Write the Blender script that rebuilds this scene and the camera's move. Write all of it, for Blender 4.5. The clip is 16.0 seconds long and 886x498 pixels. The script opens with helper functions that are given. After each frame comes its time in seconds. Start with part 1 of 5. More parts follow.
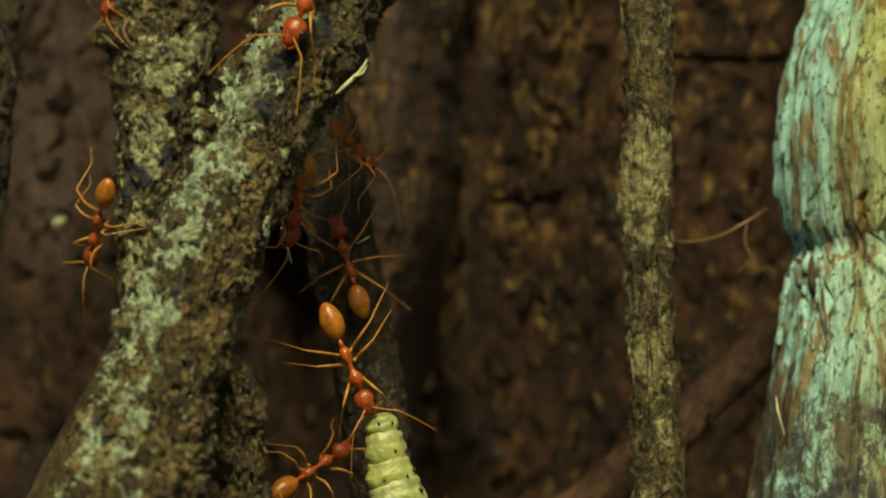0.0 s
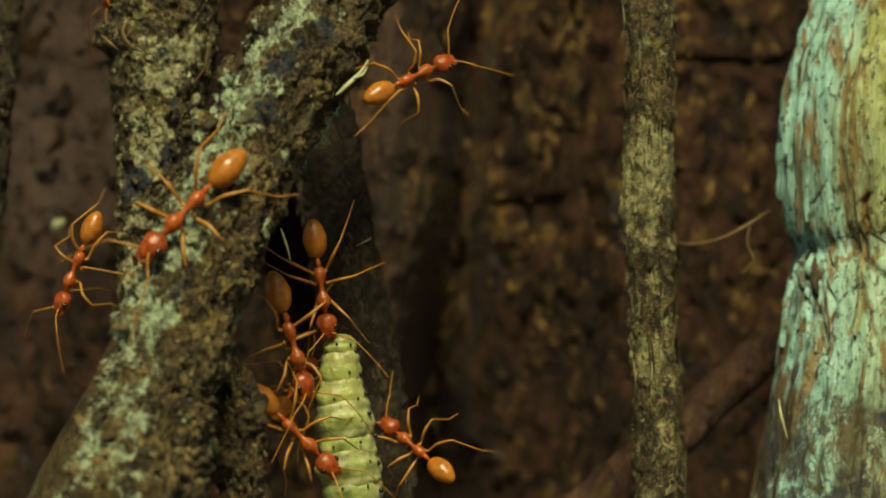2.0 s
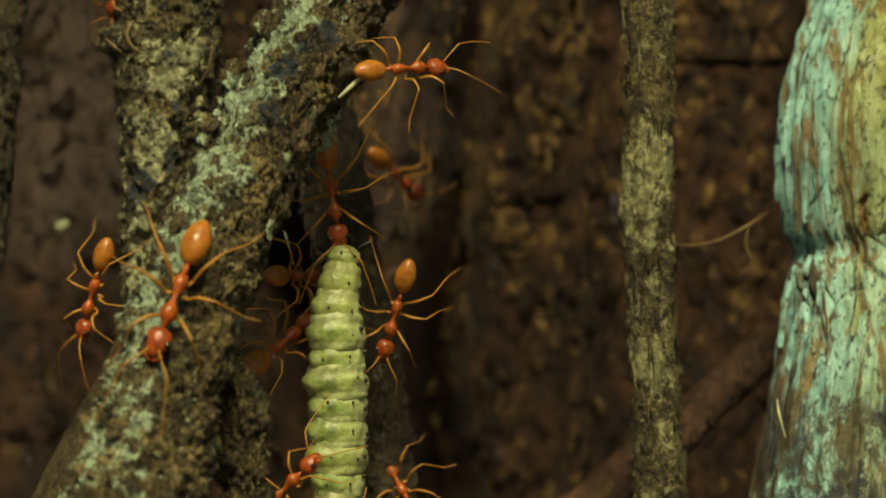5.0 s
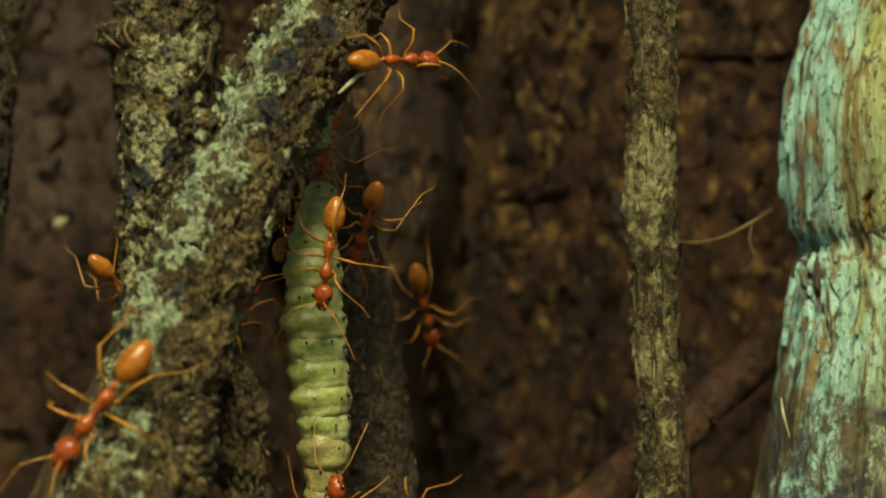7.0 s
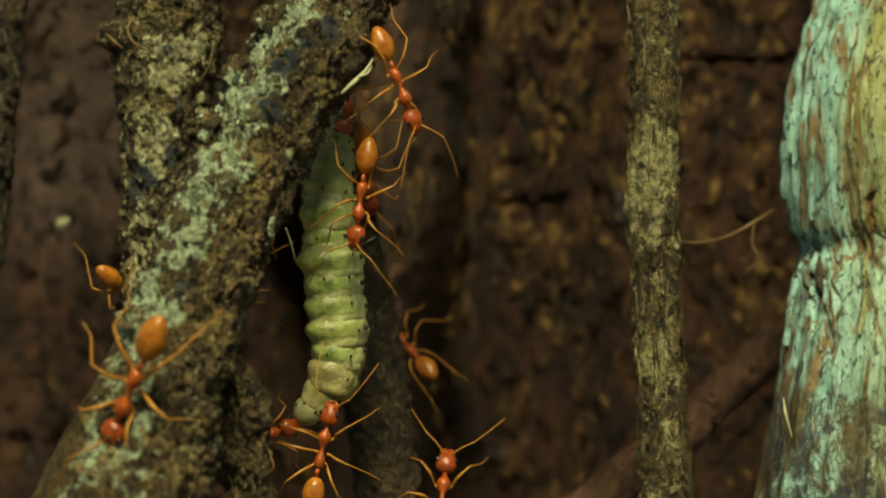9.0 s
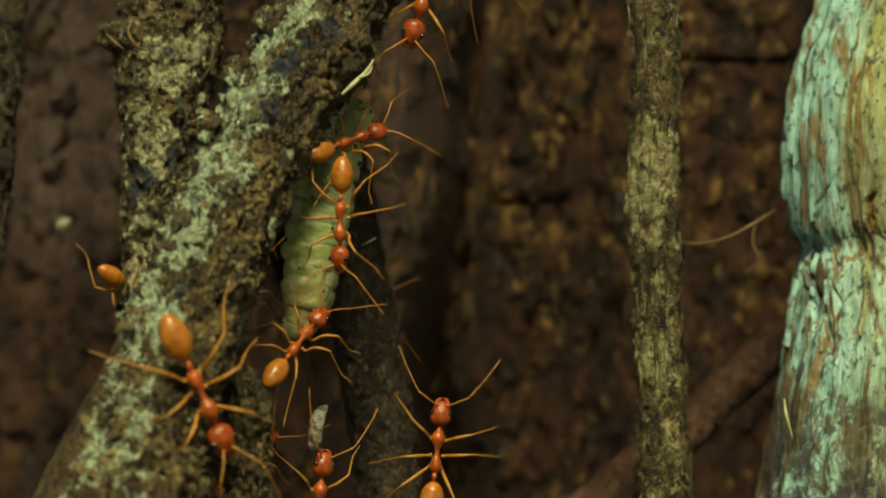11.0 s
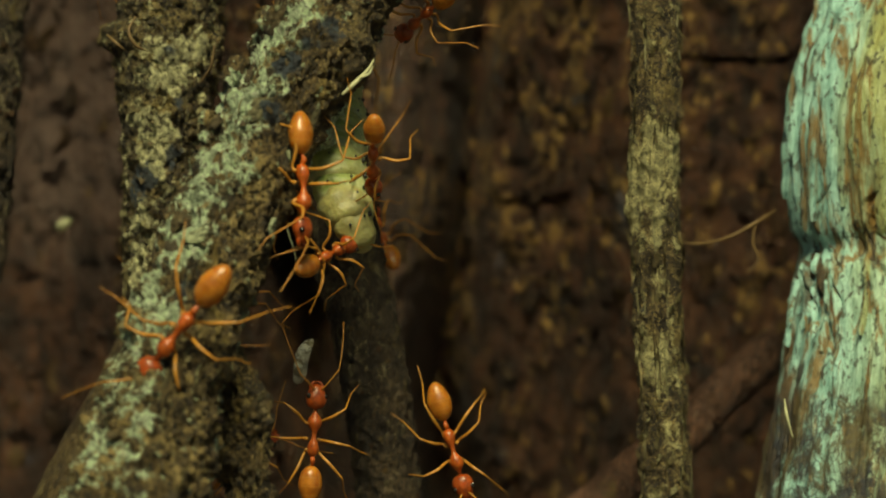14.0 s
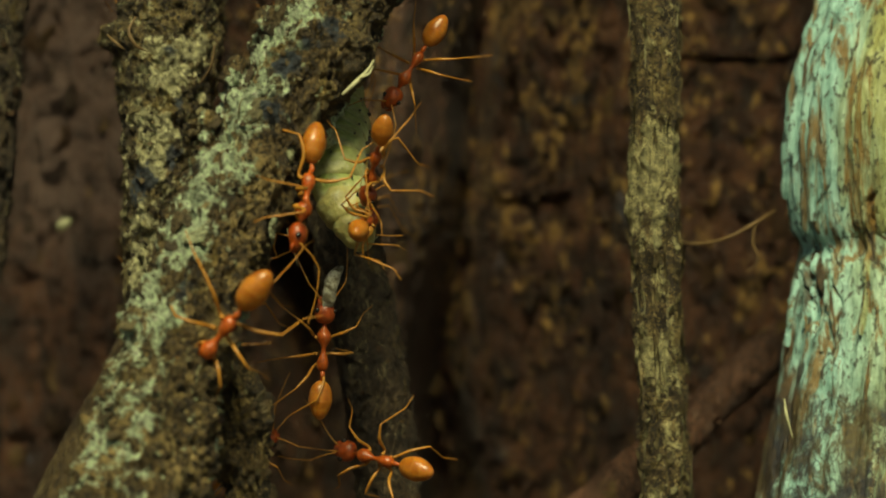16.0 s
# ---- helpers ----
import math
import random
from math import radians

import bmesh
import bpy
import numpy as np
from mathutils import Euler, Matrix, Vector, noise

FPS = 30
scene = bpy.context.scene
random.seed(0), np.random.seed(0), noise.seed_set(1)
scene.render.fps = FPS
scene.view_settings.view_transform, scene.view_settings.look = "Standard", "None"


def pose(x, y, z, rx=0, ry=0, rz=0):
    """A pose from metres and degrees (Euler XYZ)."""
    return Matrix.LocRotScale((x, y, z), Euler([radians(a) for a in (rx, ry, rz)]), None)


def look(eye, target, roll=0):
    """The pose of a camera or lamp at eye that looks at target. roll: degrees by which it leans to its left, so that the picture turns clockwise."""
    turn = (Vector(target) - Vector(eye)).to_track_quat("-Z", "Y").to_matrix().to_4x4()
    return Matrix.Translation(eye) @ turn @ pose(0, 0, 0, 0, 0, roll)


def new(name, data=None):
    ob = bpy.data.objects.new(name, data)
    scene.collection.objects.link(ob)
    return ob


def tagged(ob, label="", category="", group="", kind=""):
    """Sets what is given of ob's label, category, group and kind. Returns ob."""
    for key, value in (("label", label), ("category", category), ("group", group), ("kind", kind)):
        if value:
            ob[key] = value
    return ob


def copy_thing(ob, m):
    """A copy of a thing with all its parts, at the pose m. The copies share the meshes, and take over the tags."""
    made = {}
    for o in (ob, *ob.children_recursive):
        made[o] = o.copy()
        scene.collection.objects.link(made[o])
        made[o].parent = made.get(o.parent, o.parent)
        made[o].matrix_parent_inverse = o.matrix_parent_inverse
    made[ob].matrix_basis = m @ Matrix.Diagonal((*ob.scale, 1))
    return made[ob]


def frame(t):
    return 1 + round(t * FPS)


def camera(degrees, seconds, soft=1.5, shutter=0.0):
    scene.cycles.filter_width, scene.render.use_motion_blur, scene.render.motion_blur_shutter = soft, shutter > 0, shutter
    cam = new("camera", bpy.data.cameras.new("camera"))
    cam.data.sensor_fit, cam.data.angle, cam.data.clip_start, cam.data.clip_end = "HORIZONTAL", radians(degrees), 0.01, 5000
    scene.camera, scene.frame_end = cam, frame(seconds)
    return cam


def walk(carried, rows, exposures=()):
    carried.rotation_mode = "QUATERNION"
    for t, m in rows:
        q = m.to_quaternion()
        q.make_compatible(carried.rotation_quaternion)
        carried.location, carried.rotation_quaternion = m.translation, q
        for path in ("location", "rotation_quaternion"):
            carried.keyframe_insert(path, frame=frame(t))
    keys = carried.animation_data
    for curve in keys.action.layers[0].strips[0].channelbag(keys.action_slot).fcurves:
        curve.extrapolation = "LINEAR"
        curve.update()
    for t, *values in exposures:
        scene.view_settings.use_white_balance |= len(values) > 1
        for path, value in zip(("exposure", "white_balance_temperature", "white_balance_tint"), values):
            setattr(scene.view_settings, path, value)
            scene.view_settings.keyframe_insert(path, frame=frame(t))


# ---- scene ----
import itertools

cam = camera(14, 16.0, soft=1.9)
cam.data.dof.use_dof = True
cam.data.dof.focus_distance = 0.2190
cam.data.dof.aperture_fstop = 52.0
walk(cam, [
    (0, pose(0, -0.22104, 0.3, 89.9736, 0, -0.1054)),
    (0.5, pose(0, -0.22042, 0.3, 89.9753, 0, -0.107)),
    (1, pose(0, -0.2196, 0.3, 89.9809, 0, -0.1071)),
    (1.5, pose(0, -0.21964, 0.3, 89.9931, 0, -0.0955)),
    (2, pose(0, -0.21981, 0.3, 90.0073, 0, -0.0893)),
    (2.5, pose(0, -0.2211, 0.3, 90.0205, 0, -0.0836)),
    (3, pose(0, -0.2225, 0.3, 90.0302, 0, -0.0757)),
    (3.5, pose(0, -0.22348, 0.3, 90.0388, 0, -0.0731)),
    (4, pose(0, -0.22335, 0.3, 90.038, 0, -0.071)),
    (6.5, pose(0, -0.21968, 0.3, 89.9987, 0, -0.0682)),
    (7, pose(0, -0.2197, 0.3, 89.9862, 0, -0.0567)),
    (7.5, pose(0, -0.21969, 0.3, 89.9796, 0, -0.0423)),
    (8, pose(0, -0.21975, 0.3, 89.9794, 0, -0.0238)),
    (8.5, pose(0, -0.21986, 0.3, 89.9858, 0, -0.016)),
    (9, pose(0, -0.21986, 0.3, 89.9858, 0, -0.016)),
    (11.5, pose(0, -0.21984, 0.3, 90.0004, 0, -0.0038)),
    (16, pose(0, -0.22, 0.3, 90, 0, -0)),
], exposures=[(0, 0.09, 8350, -12), (16, 0.09, 8350, -12)])

# ---- light: an overcast forest edge, soft light from above and in front ----
world = bpy.data.worlds.new("sky")
scene.world = world
world.use_nodes = True
wn = world.node_tree.nodes
sky = wn.new("ShaderNodeTexSky")
sky.sky_type = "NISHITA"
sky.sun_disc = False
sky.sun_elevation = radians(52)
sky.sun_rotation = radians(180)
world.node_tree.links.new(sky.outputs[0], wn["Background"].inputs["Color"])
wn["Background"].inputs["Strength"].default_value = 0.04
sun = new("sun", bpy.data.lights.new("sun", "SUN"))
sun.data.energy = 4.7
sun.data.angle = radians(22)
sun.data.color = (1.0, 0.90, 0.72)
sun.matrix_world = look((-0.01, -0.87, 1.42), (0, 0, 0.3))

MM = 0.001
HIGH = 0.300          # height of the subject above the ground


# ---- materials ----
def shader(name, rough=0.7, spec=0.3):
    m = bpy.data.materials.new(name)
    m.use_nodes = True
    b = m.node_tree.nodes["Principled BSDF"]
    b.inputs["Roughness"].default_value = rough
    b.inputs["Specular IOR Level"].default_value = spec
    return m, m.node_tree, b


def coords(nt, stretch=(1, 1, 1)):
    tc = nt.nodes.new("ShaderNodeTexCoord")
    mp = nt.nodes.new("ShaderNodeMapping")
    mp.inputs["Scale"].default_value = stretch
    nt.links.new(tc.outputs["Object"], mp.inputs["Vector"])
    return mp.outputs["Vector"]


def grain(nt, vec, scale, detail=6.0, rough=0.6, distort=0.0):
    n = nt.nodes.new("ShaderNodeTexNoise")
    n.inputs["Scale"].default_value = scale
    n.inputs["Detail"].default_value = detail
    n.inputs["Roughness"].default_value = rough
    n.inputs["Distortion"].default_value = distort
    nt.links.new(vec, n.inputs["Vector"])
    return n.outputs["Fac"]


def cells(nt, vec, scale, feature="F1"):
    n = nt.nodes.new("ShaderNodeTexVoronoi")
    n.feature = feature
    n.inputs["Scale"].default_value = scale
    nt.links.new(vec, n.inputs["Vector"])
    return n.outputs["Distance"]


def ramp(nt, fac, stops):
    r = nt.nodes.new("ShaderNodeValToRGB")
    while len(r.color_ramp.elements) < len(stops):
        r.color_ramp.elements.new(0.5)
    for e, (p, c) in zip(r.color_ramp.elements, stops):
        e.position = p
        e.color = (*c, 1) if isinstance(c, tuple) else (c, c, c, 1)
    nt.links.new(fac, r.inputs[0])
    return r.outputs[0]


def blend(nt, fac, a, b, kind="MIX"):
    n = nt.nodes.new("ShaderNodeMix")
    n.data_type = "RGBA"
    n.blend_type = kind
    for sock, v in ((n.inputs[0], fac), (n.inputs[6], a), (n.inputs[7], b)):
        if isinstance(v, tuple):
            sock.default_value = (*v, 1)
        elif isinstance(v, (int, float)):
            sock.default_value = v
        else:
            nt.links.new(v, sock)
    return n.outputs[2]


def relief(nt, bsdf, heights, strength=0.8):
    last = None
    for h, dist in heights:
        b = nt.nodes.new("ShaderNodeBump")
        b.inputs["Strength"].default_value = strength
        b.inputs["Distance"].default_value = dist
        nt.links.new(h, b.inputs["Height"])
        if last:
            nt.links.new(last, b.inputs["Normal"])
        last = b.outputs["Normal"]
    nt.links.new(last, bsdf.inputs["Normal"])


def bark(name, dark, mid, light, lichen, cover, scale, stretch=(1, 1, 0.5), blue=0.0, rough=0.7, patches=1.0, hold=0.30, gritty=0.45):
    """Bark with crust lichen: dark cracks, brown body, pale worn tops, lichen over part of it (cover 0 to 1).
    The mesh's own "crust" values (0 to 1) say where lichen grows thickest, hold how closely it keeps to them."""
    m, nt, b = shader(name, rough * 0.78, 0.5)
    v = coords(nt, stretch)
    big = grain(nt, v, scale, 8, 0.68, 0.5)
    fine = grain(nt, v, scale * 5, 6, 0.7)
    tone = grain(nt, v, scale * 0.33, 4, 0.6, 0.4)
    body = ramp(nt, big, [(0.40, dark), (0.5, mid), (0.60, light)])
    body = blend(nt, ramp(nt, tone, [(0.40, 0.55), (0.54, 0.0)]), body, dark)
    body = blend(nt, ramp(nt, fine, [(0.42, 0.0), (0.51, 1.0)]), dark, body)
    ochre = grain(nt, v, scale * 0.7, 5, 0.6)
    body = blend(nt, ramp(nt, ochre, [(0.60, 0.0), (0.66, 0.55 * patches)]), body, (0.24, 0.17, 0.035))
    # Pale flecks: bark grain, with fine highlights put into the colour.
    grit = grain(nt, v, scale * 7.5, 4, 0.65)
    body = blend(nt, ramp(nt, grit, [(0.57, 0.0), (0.63, gritty)]), body, tuple(min(0.7, 1.7 * c) for c in light))
    patch = grain(nt, v, scale * 0.5, 8, 0.74, 0.9)
    speck = grain(nt, v, scale * 2.6, 6, 0.72, 0.3)
    mask = blend(nt, 0.5, patch, speck)
    crust = nt.nodes.new("ShaderNodeAttribute")
    crust.attribute_name = "crust"
    mask = blend(nt, hold, mask, crust.outputs["Fac"], "ADD")
    e = 0.63 - 0.17 * cover
    tint = blend(nt, ramp(nt, speck, [(0.44, 0.0), (0.55, 1.0)]), tuple(c * 0.5 for c in lichen), lichen)
    # Dark gaps and bright rims of curled flakes, relief shading put into the colour.
    curl = grain(nt, v, scale * 3.4, 5, 0.7, 1.2)
    tint = blend(nt, ramp(nt, curl, [(0.38, 0.6), (0.46, 0.0)]), tint, dark)
    tint = blend(nt, ramp(nt, curl, [(0.55, 0.0), (0.62, 0.6)]), tint, tuple(min(0.85, 1.2 * c) for c in lichen))
    body = blend(nt, ramp(nt, mask, [(e - 0.03, 0.0), (e + 0.03, 1.0)]), body, tint)
    if blue:
        spots = grain(nt, v, scale * 0.62, 5, 0.6)
        ink = nt.nodes.new("ShaderNodeAttribute")
        ink.attribute_name = "ink"
        spots = blend(nt, 0.35, blend(nt, 0.19, spots, ink.outputs["Fac"], "ADD"), blend(nt, 0.19, speck, ink.outputs["Fac"], "ADD"))
        body = blend(nt, ramp(nt, spots, [(0.605, 0.0), (0.66, blue)]), body, blend(nt, ramp(nt, fine, [(0.4, 0.0), (0.6, 1.0)]), (0.02, 0.024, 0.032), (0.06, 0.085, 0.115)))
    pits = cells(nt, v, scale * 1.7)
    body = blend(nt, ramp(nt, pits, [(0.05, 0.75), (0.18, 0.0)]), body, dark)
    body = blend(nt, ramp(nt, grit, [(0.37, 1.3 * gritty), (0.43, 0.0)]), body, dark)
    nt.links.new(body, b.inputs["Base Color"])
    relief(nt, b, [(big, 0.0010), (fine, 0.0005), (speck, 0.0007), (curl, 0.0006)], 1.0)
    return m


def plain(name, colour, rough=0.4, scale=900, vary=0.25, spec=0.5, bump=0.00004, through_light=0.0):
    m, nt, b = shader(name, rough, spec)
    v = coords(nt)
    n = grain(nt, v, scale, 5)
    lo = tuple(c * (1 - vary) for c in colour)
    hi = tuple(min(1, c * (1 + vary)) for c in colour)
    nt.links.new(ramp(nt, n, [(0.35, lo), (0.65, hi)]), b.inputs["Base Color"])
    relief(nt, b, [(grain(nt, v, scale * 4, 3), bump)], 0.5)
    if through_light:
        b.inputs["Subsurface Weight"].default_value = through_light
        b.inputs["Subsurface Radius"].default_value = (0.0006, 0.0003, 0.0001)
    return m


LICHEN = (0.72, 0.88, 0.58)
BARK_FRONT = bark("lichened_bark", (0.020, 0.013, 0.006), (0.15, 0.098, 0.036), (0.42, 0.31, 0.125), LICHEN, 0.46, 600, (1, 1, 0.75), 0.95, hold=0.29)
BARK_LEFT = bark("mottled_bark", (0.022, 0.015, 0.008), (0.19, 0.132, 0.05), (0.46, 0.35, 0.14), (0.75, 0.72, 0.41), 0.46, 620, (1, 1, 0.8), 0.95, hold=0.30)
BARK_SMOOTH = bark("smooth_bark", (0.045, 0.028, 0.012), (0.14, 0.096, 0.038), (0.18, 0.128, 0.052), (0.26, 0.205, 0.09), 0.4, 700, (1, 1, 0.5), 0.0, 0.6)
BARK_GREY = bark("grey_bark", (0.018, 0.011, 0.006), (0.078, 0.050, 0.026), (0.16, 0.112, 0.06), (0.30, 0.25, 0.14), 0.36, 800, (1, 1, 0.6), 0.3)
BARK_THIN = bark("fibrous_bark", (0.022, 0.013, 0.006), (0.14, 0.092, 0.038), (0.42, 0.32, 0.13), (0.70, 0.64, 0.32), 0.36, 1000, (1, 1, 0.8), 0.5, hold=0.45, gritty=0.75)
BARK_ROOT = bark("brown_root_bark", (0.05, 0.022, 0.012), (0.16, 0.072, 0.040), (0.26, 0.13, 0.078), (0.30, 0.18, 0.12), 0.25, 560)


def old_bark():
    """The old trunk: wet red-brown bark in upright plates, tan tops, near-black gaps, a few blue-grey algae spots;
    "crust" says where the tan tops crowd, "ink" where the bark weathers to a lilac grey."""
    m, nt, b = shader("old_trunk_bark", 0.42, 0.5)
    v = coords(nt, (1, 1, 0.55))
    w = coords(nt, (1, 1, 0.28))
    plate = grain(nt, v, 460, 7, 0.62, 0.6)
    fine = grain(nt, v, 2200, 5, 0.7)
    column = grain(nt, w, 230, 4, 0.6, 0.3)
    body = ramp(nt, plate, [(0.36, (0.016, 0.007, 0.004)), (0.48, (0.078, 0.029, 0.013)), (0.62, (0.145, 0.060, 0.026))])
    body = blend(nt, ramp(nt, column, [(0.38, 0.75), (0.52, 0.0)]), body, (0.020, 0.009, 0.005))
    body = blend(nt, ramp(nt, fine, [(0.40, 0.6), (0.50, 0.0)]), body, (0.014, 0.007, 0.004))
    ink = nt.nodes.new("ShaderNodeAttribute")
    ink.attribute_name = "ink"
    body = blend(nt, blend(nt, 1.0, ink.outputs["Fac"], ramp(nt, column, [(0.34, 0.25), (0.6, 1.0)]), "MULTIPLY"), body, (0.16, 0.104, 0.082))
    crust = nt.nodes.new("ShaderNodeAttribute")
    crust.attribute_name = "crust"
    tan = blend(nt, 0.16, blend(nt, 0.3, grain(nt, v, 1150, 5, 0.62, 0.3), fine), crust.outputs["Fac"], "ADD")
    body = blend(nt, ramp(nt, tan, [(0.55, 0.0), (0.61, 0.95)]), body, blend(nt, ramp(nt, fine, [(0.42, 0.0), (0.58, 1.0)]), (0.16, 0.078, 0.022), (0.44, 0.27, 0.085)))
    algae = grain(nt, v, 350, 4, 0.6)
    body = blend(nt, ramp(nt, algae, [(0.66, 0.0), (0.72, 0.7)]), body, (0.10, 0.115, 0.15))
    nt.links.new(body, b.inputs["Base Color"])
    relief(nt, b, [(plate, 0.0014), (tan, 0.0008), (fine, 0.0005)], 1.0)
    return m


BARK_BACK = old_bark()
SOIL = bark("leaf_litter_soil", (0.015, 0.010, 0.006), (0.06, 0.04, 0.025), (0.12, 0.08, 0.05), (0.10, 0.09, 0.04), 0.2, 60, (1, 1, 1))


def pale_bark():
    """Pale peeling bark: mint and cream fibres, ochre stains, thin brown furrows ("crust" is low in them), dark freckles and cracks."""
    m, nt, b = shader("pale_streaked_bark", 0.55, 0.4)
    v = coords(nt, (1, 1, 0.10))
    w = coords(nt, (1, 1, 0.55))
    fibre = grain(nt, v, 1300, 7, 0.7, 0.3)
    broad = grain(nt, v, 330, 6, 0.65, 0.6)
    mottle = grain(nt, w, 520, 8, 0.75, 0.5)
    mint = ramp(nt, fibre, [(0.36, (0.15, 0.31, 0.27)), (0.47, (0.30, 0.54, 0.48)), (0.62, (0.46, 0.76, 0.69))])
    cream = ramp(nt, fibre, [(0.36, (0.21, 0.20, 0.08)), (0.5, (0.37, 0.43, 0.20)), (0.66, (0.55, 0.64, 0.38))])
    warm = nt.nodes.new("ShaderNodeAttribute")
    warm.attribute_name = "ink"
    hue = blend(nt, 0.5, blend(nt, 0.5, broad, mottle), warm.outputs["Fac"], "MIX")
    col = blend(nt, ramp(nt, hue, [(0.32, 0.0), (0.66, 1.0)]), mint, cream)
    col = blend(nt, ramp(nt, hue, [(0.66, 0.0), (0.80, 0.55)]), col, (0.50, 0.46, 0.10))
    stain = grain(nt, v, 700, 6, 0.7, 0.8)
    col = blend(nt, ramp(nt, stain, [(0.505, 0.0), (0.58, 0.85)]), col, (0.24, 0.125, 0.022))
    crust = nt.nodes.new("ShaderNodeAttribute")
    crust.attribute_name = "crust"
    low = blend(nt, 0.6, crust.outputs["Fac"], blend(nt, 0.5, fibre, mottle), "ADD")
    col = blend(nt, ramp(nt, low, [(0.42, 0.95), (0.70, 0.0)]), col, blend(nt, ramp(nt, mottle, [(0.42, 0.0), (0.58, 1.0)]), (0.04, 0.022, 0.010), (0.15, 0.075, 0.022)))
    blot = grain(nt, w, 330, 9, 0.8, 0.8)
    col = blend(nt, ramp(nt, blot, [(0.57, 0.0), (0.61, 0.9)]), col, (0.045, 0.038, 0.03))
    region = nt.nodes.new("ShaderNodeAttribute")
    region.attribute_name = "torn"
    warp = nt.nodes.new("ShaderNodeVectorMath")
    warp.operation = "MULTIPLY_ADD"
    noisy = nt.nodes.new("ShaderNodeTexNoise")
    noisy.inputs["Scale"].default_value = 1100
    nt.links.new(w, noisy.inputs["Vector"])
    nt.links.new(noisy.outputs["Color"], warp.inputs[0])
    warp.inputs[1].default_value = (0.0016, 0.0016, 0.0016)
    nt.links.new(w, warp.inputs[2])
    edge = cells(nt, warp.outputs[0], 1250, "DISTANCE_TO_EDGE")
    lines = blend(nt, 1.0, ramp(nt, edge, [(0.02, 0.7), (0.10, 0.0)]), ramp(nt, blend(nt, 0.5, region.outputs["Fac"], mottle), [(0.56, 0.0), (0.70, 1.0)]), "MULTIPLY")
    col = blend(nt, lines, col, (0.028, 0.024, 0.024))
    rust = blend(nt, 1.0, ramp(nt, mottle, [(0.43, 0.0), (0.55, 0.95)]), ramp(nt, region.outputs["Fac"], [(0.2, 0.0), (0.8, 1.0)]), "MULTIPLY")
    col = blend(nt, rust, col, blend(nt, ramp(nt, blot, [(0.44, 0.0), (0.56, 1.0)]), (0.11, 0.085, 0.035), (0.035, 0.04, 0.05)))
    freckle = grain(nt, w, 2300, 3, 0.6)
    col = blend(nt, ramp(nt, freckle, [(0.565, 0.0), (0.63, 0.8)]), col, (0.05, 0.045, 0.03))
    nt.links.new(col, b.inputs["Base Color"])
    relief(nt, b, [(broad, 0.0008), (mottle, 0.0005), (fibre, 0.0003), (freckle, 0.0001)], 1.0)
    return m


BARK_PALE = pale_bark()


def scales(name, tones):
    """Loose bark scales, each with a tone of its own, flecked with darker and paler grain."""
    m, nt, b = shader(name, 0.7, 0.35)
    info = nt.nodes.new("ShaderNodeObjectInfo")
    v = coords(nt)
    n = grain(nt, v, 3.2, 8, 0.75, 0.4)
    k = grain(nt, v, 9, 5, 0.7)
    col = ramp(nt, info.outputs["Random"], [(i / len(tones), c) for i, c in enumerate(tones)])
    col = blend(nt, ramp(nt, n, [(0.40, 0.9), (0.54, 0.0)]), col, tuple(0.3 * c for c in tones[0]))
    col = blend(nt, ramp(nt, k, [(0.54, 0.0), (0.64, 0.6)]), col, tones[3])
    nt.links.new(col, b.inputs["Base Color"])
    relief(nt, b, [(n, 0.25), (k, 0.1)], 0.9)
    return m


SCALE_FRONT = scales("bark_scale_dark", [(0.07, 0.05, 0.026), (0.16, 0.12, 0.06), (0.09, 0.07, 0.045), (0.34, 0.29, 0.15), (0.50, 0.58, 0.36), (0.13, 0.09, 0.04)])
SCALE_LEFT = scales("bark_scale_tan", [(0.10, 0.07, 0.036), (0.30, 0.25, 0.12), (0.15, 0.11, 0.06), (0.48, 0.45, 0.23), (0.07, 0.055, 0.04)])
SCALE_BACK = scales("bark_scale_brown", [(0.038, 0.017, 0.008), (0.088, 0.042, 0.017), (0.054, 0.025, 0.011), (0.25, 0.155, 0.06), (0.044, 0.027, 0.020)])
FIBRE_TONES = scales("bark_fibre_straw", [(0.20, 0.15, 0.06), (0.32, 0.27, 0.12), (0.10, 0.07, 0.03), (0.40, 0.38, 0.2)])
ANT_RED = plain("rust_orange_cuticle", (0.34, 0.072, 0.012), 0.28, 2500, 0.35, 0.5, 0.00005, 0.35)
ANT_HEAD = plain("red_brown_cuticle", (0.29, 0.054, 0.010), 0.28, 2500, 0.35, 0.5, 0.00005, 0.35)


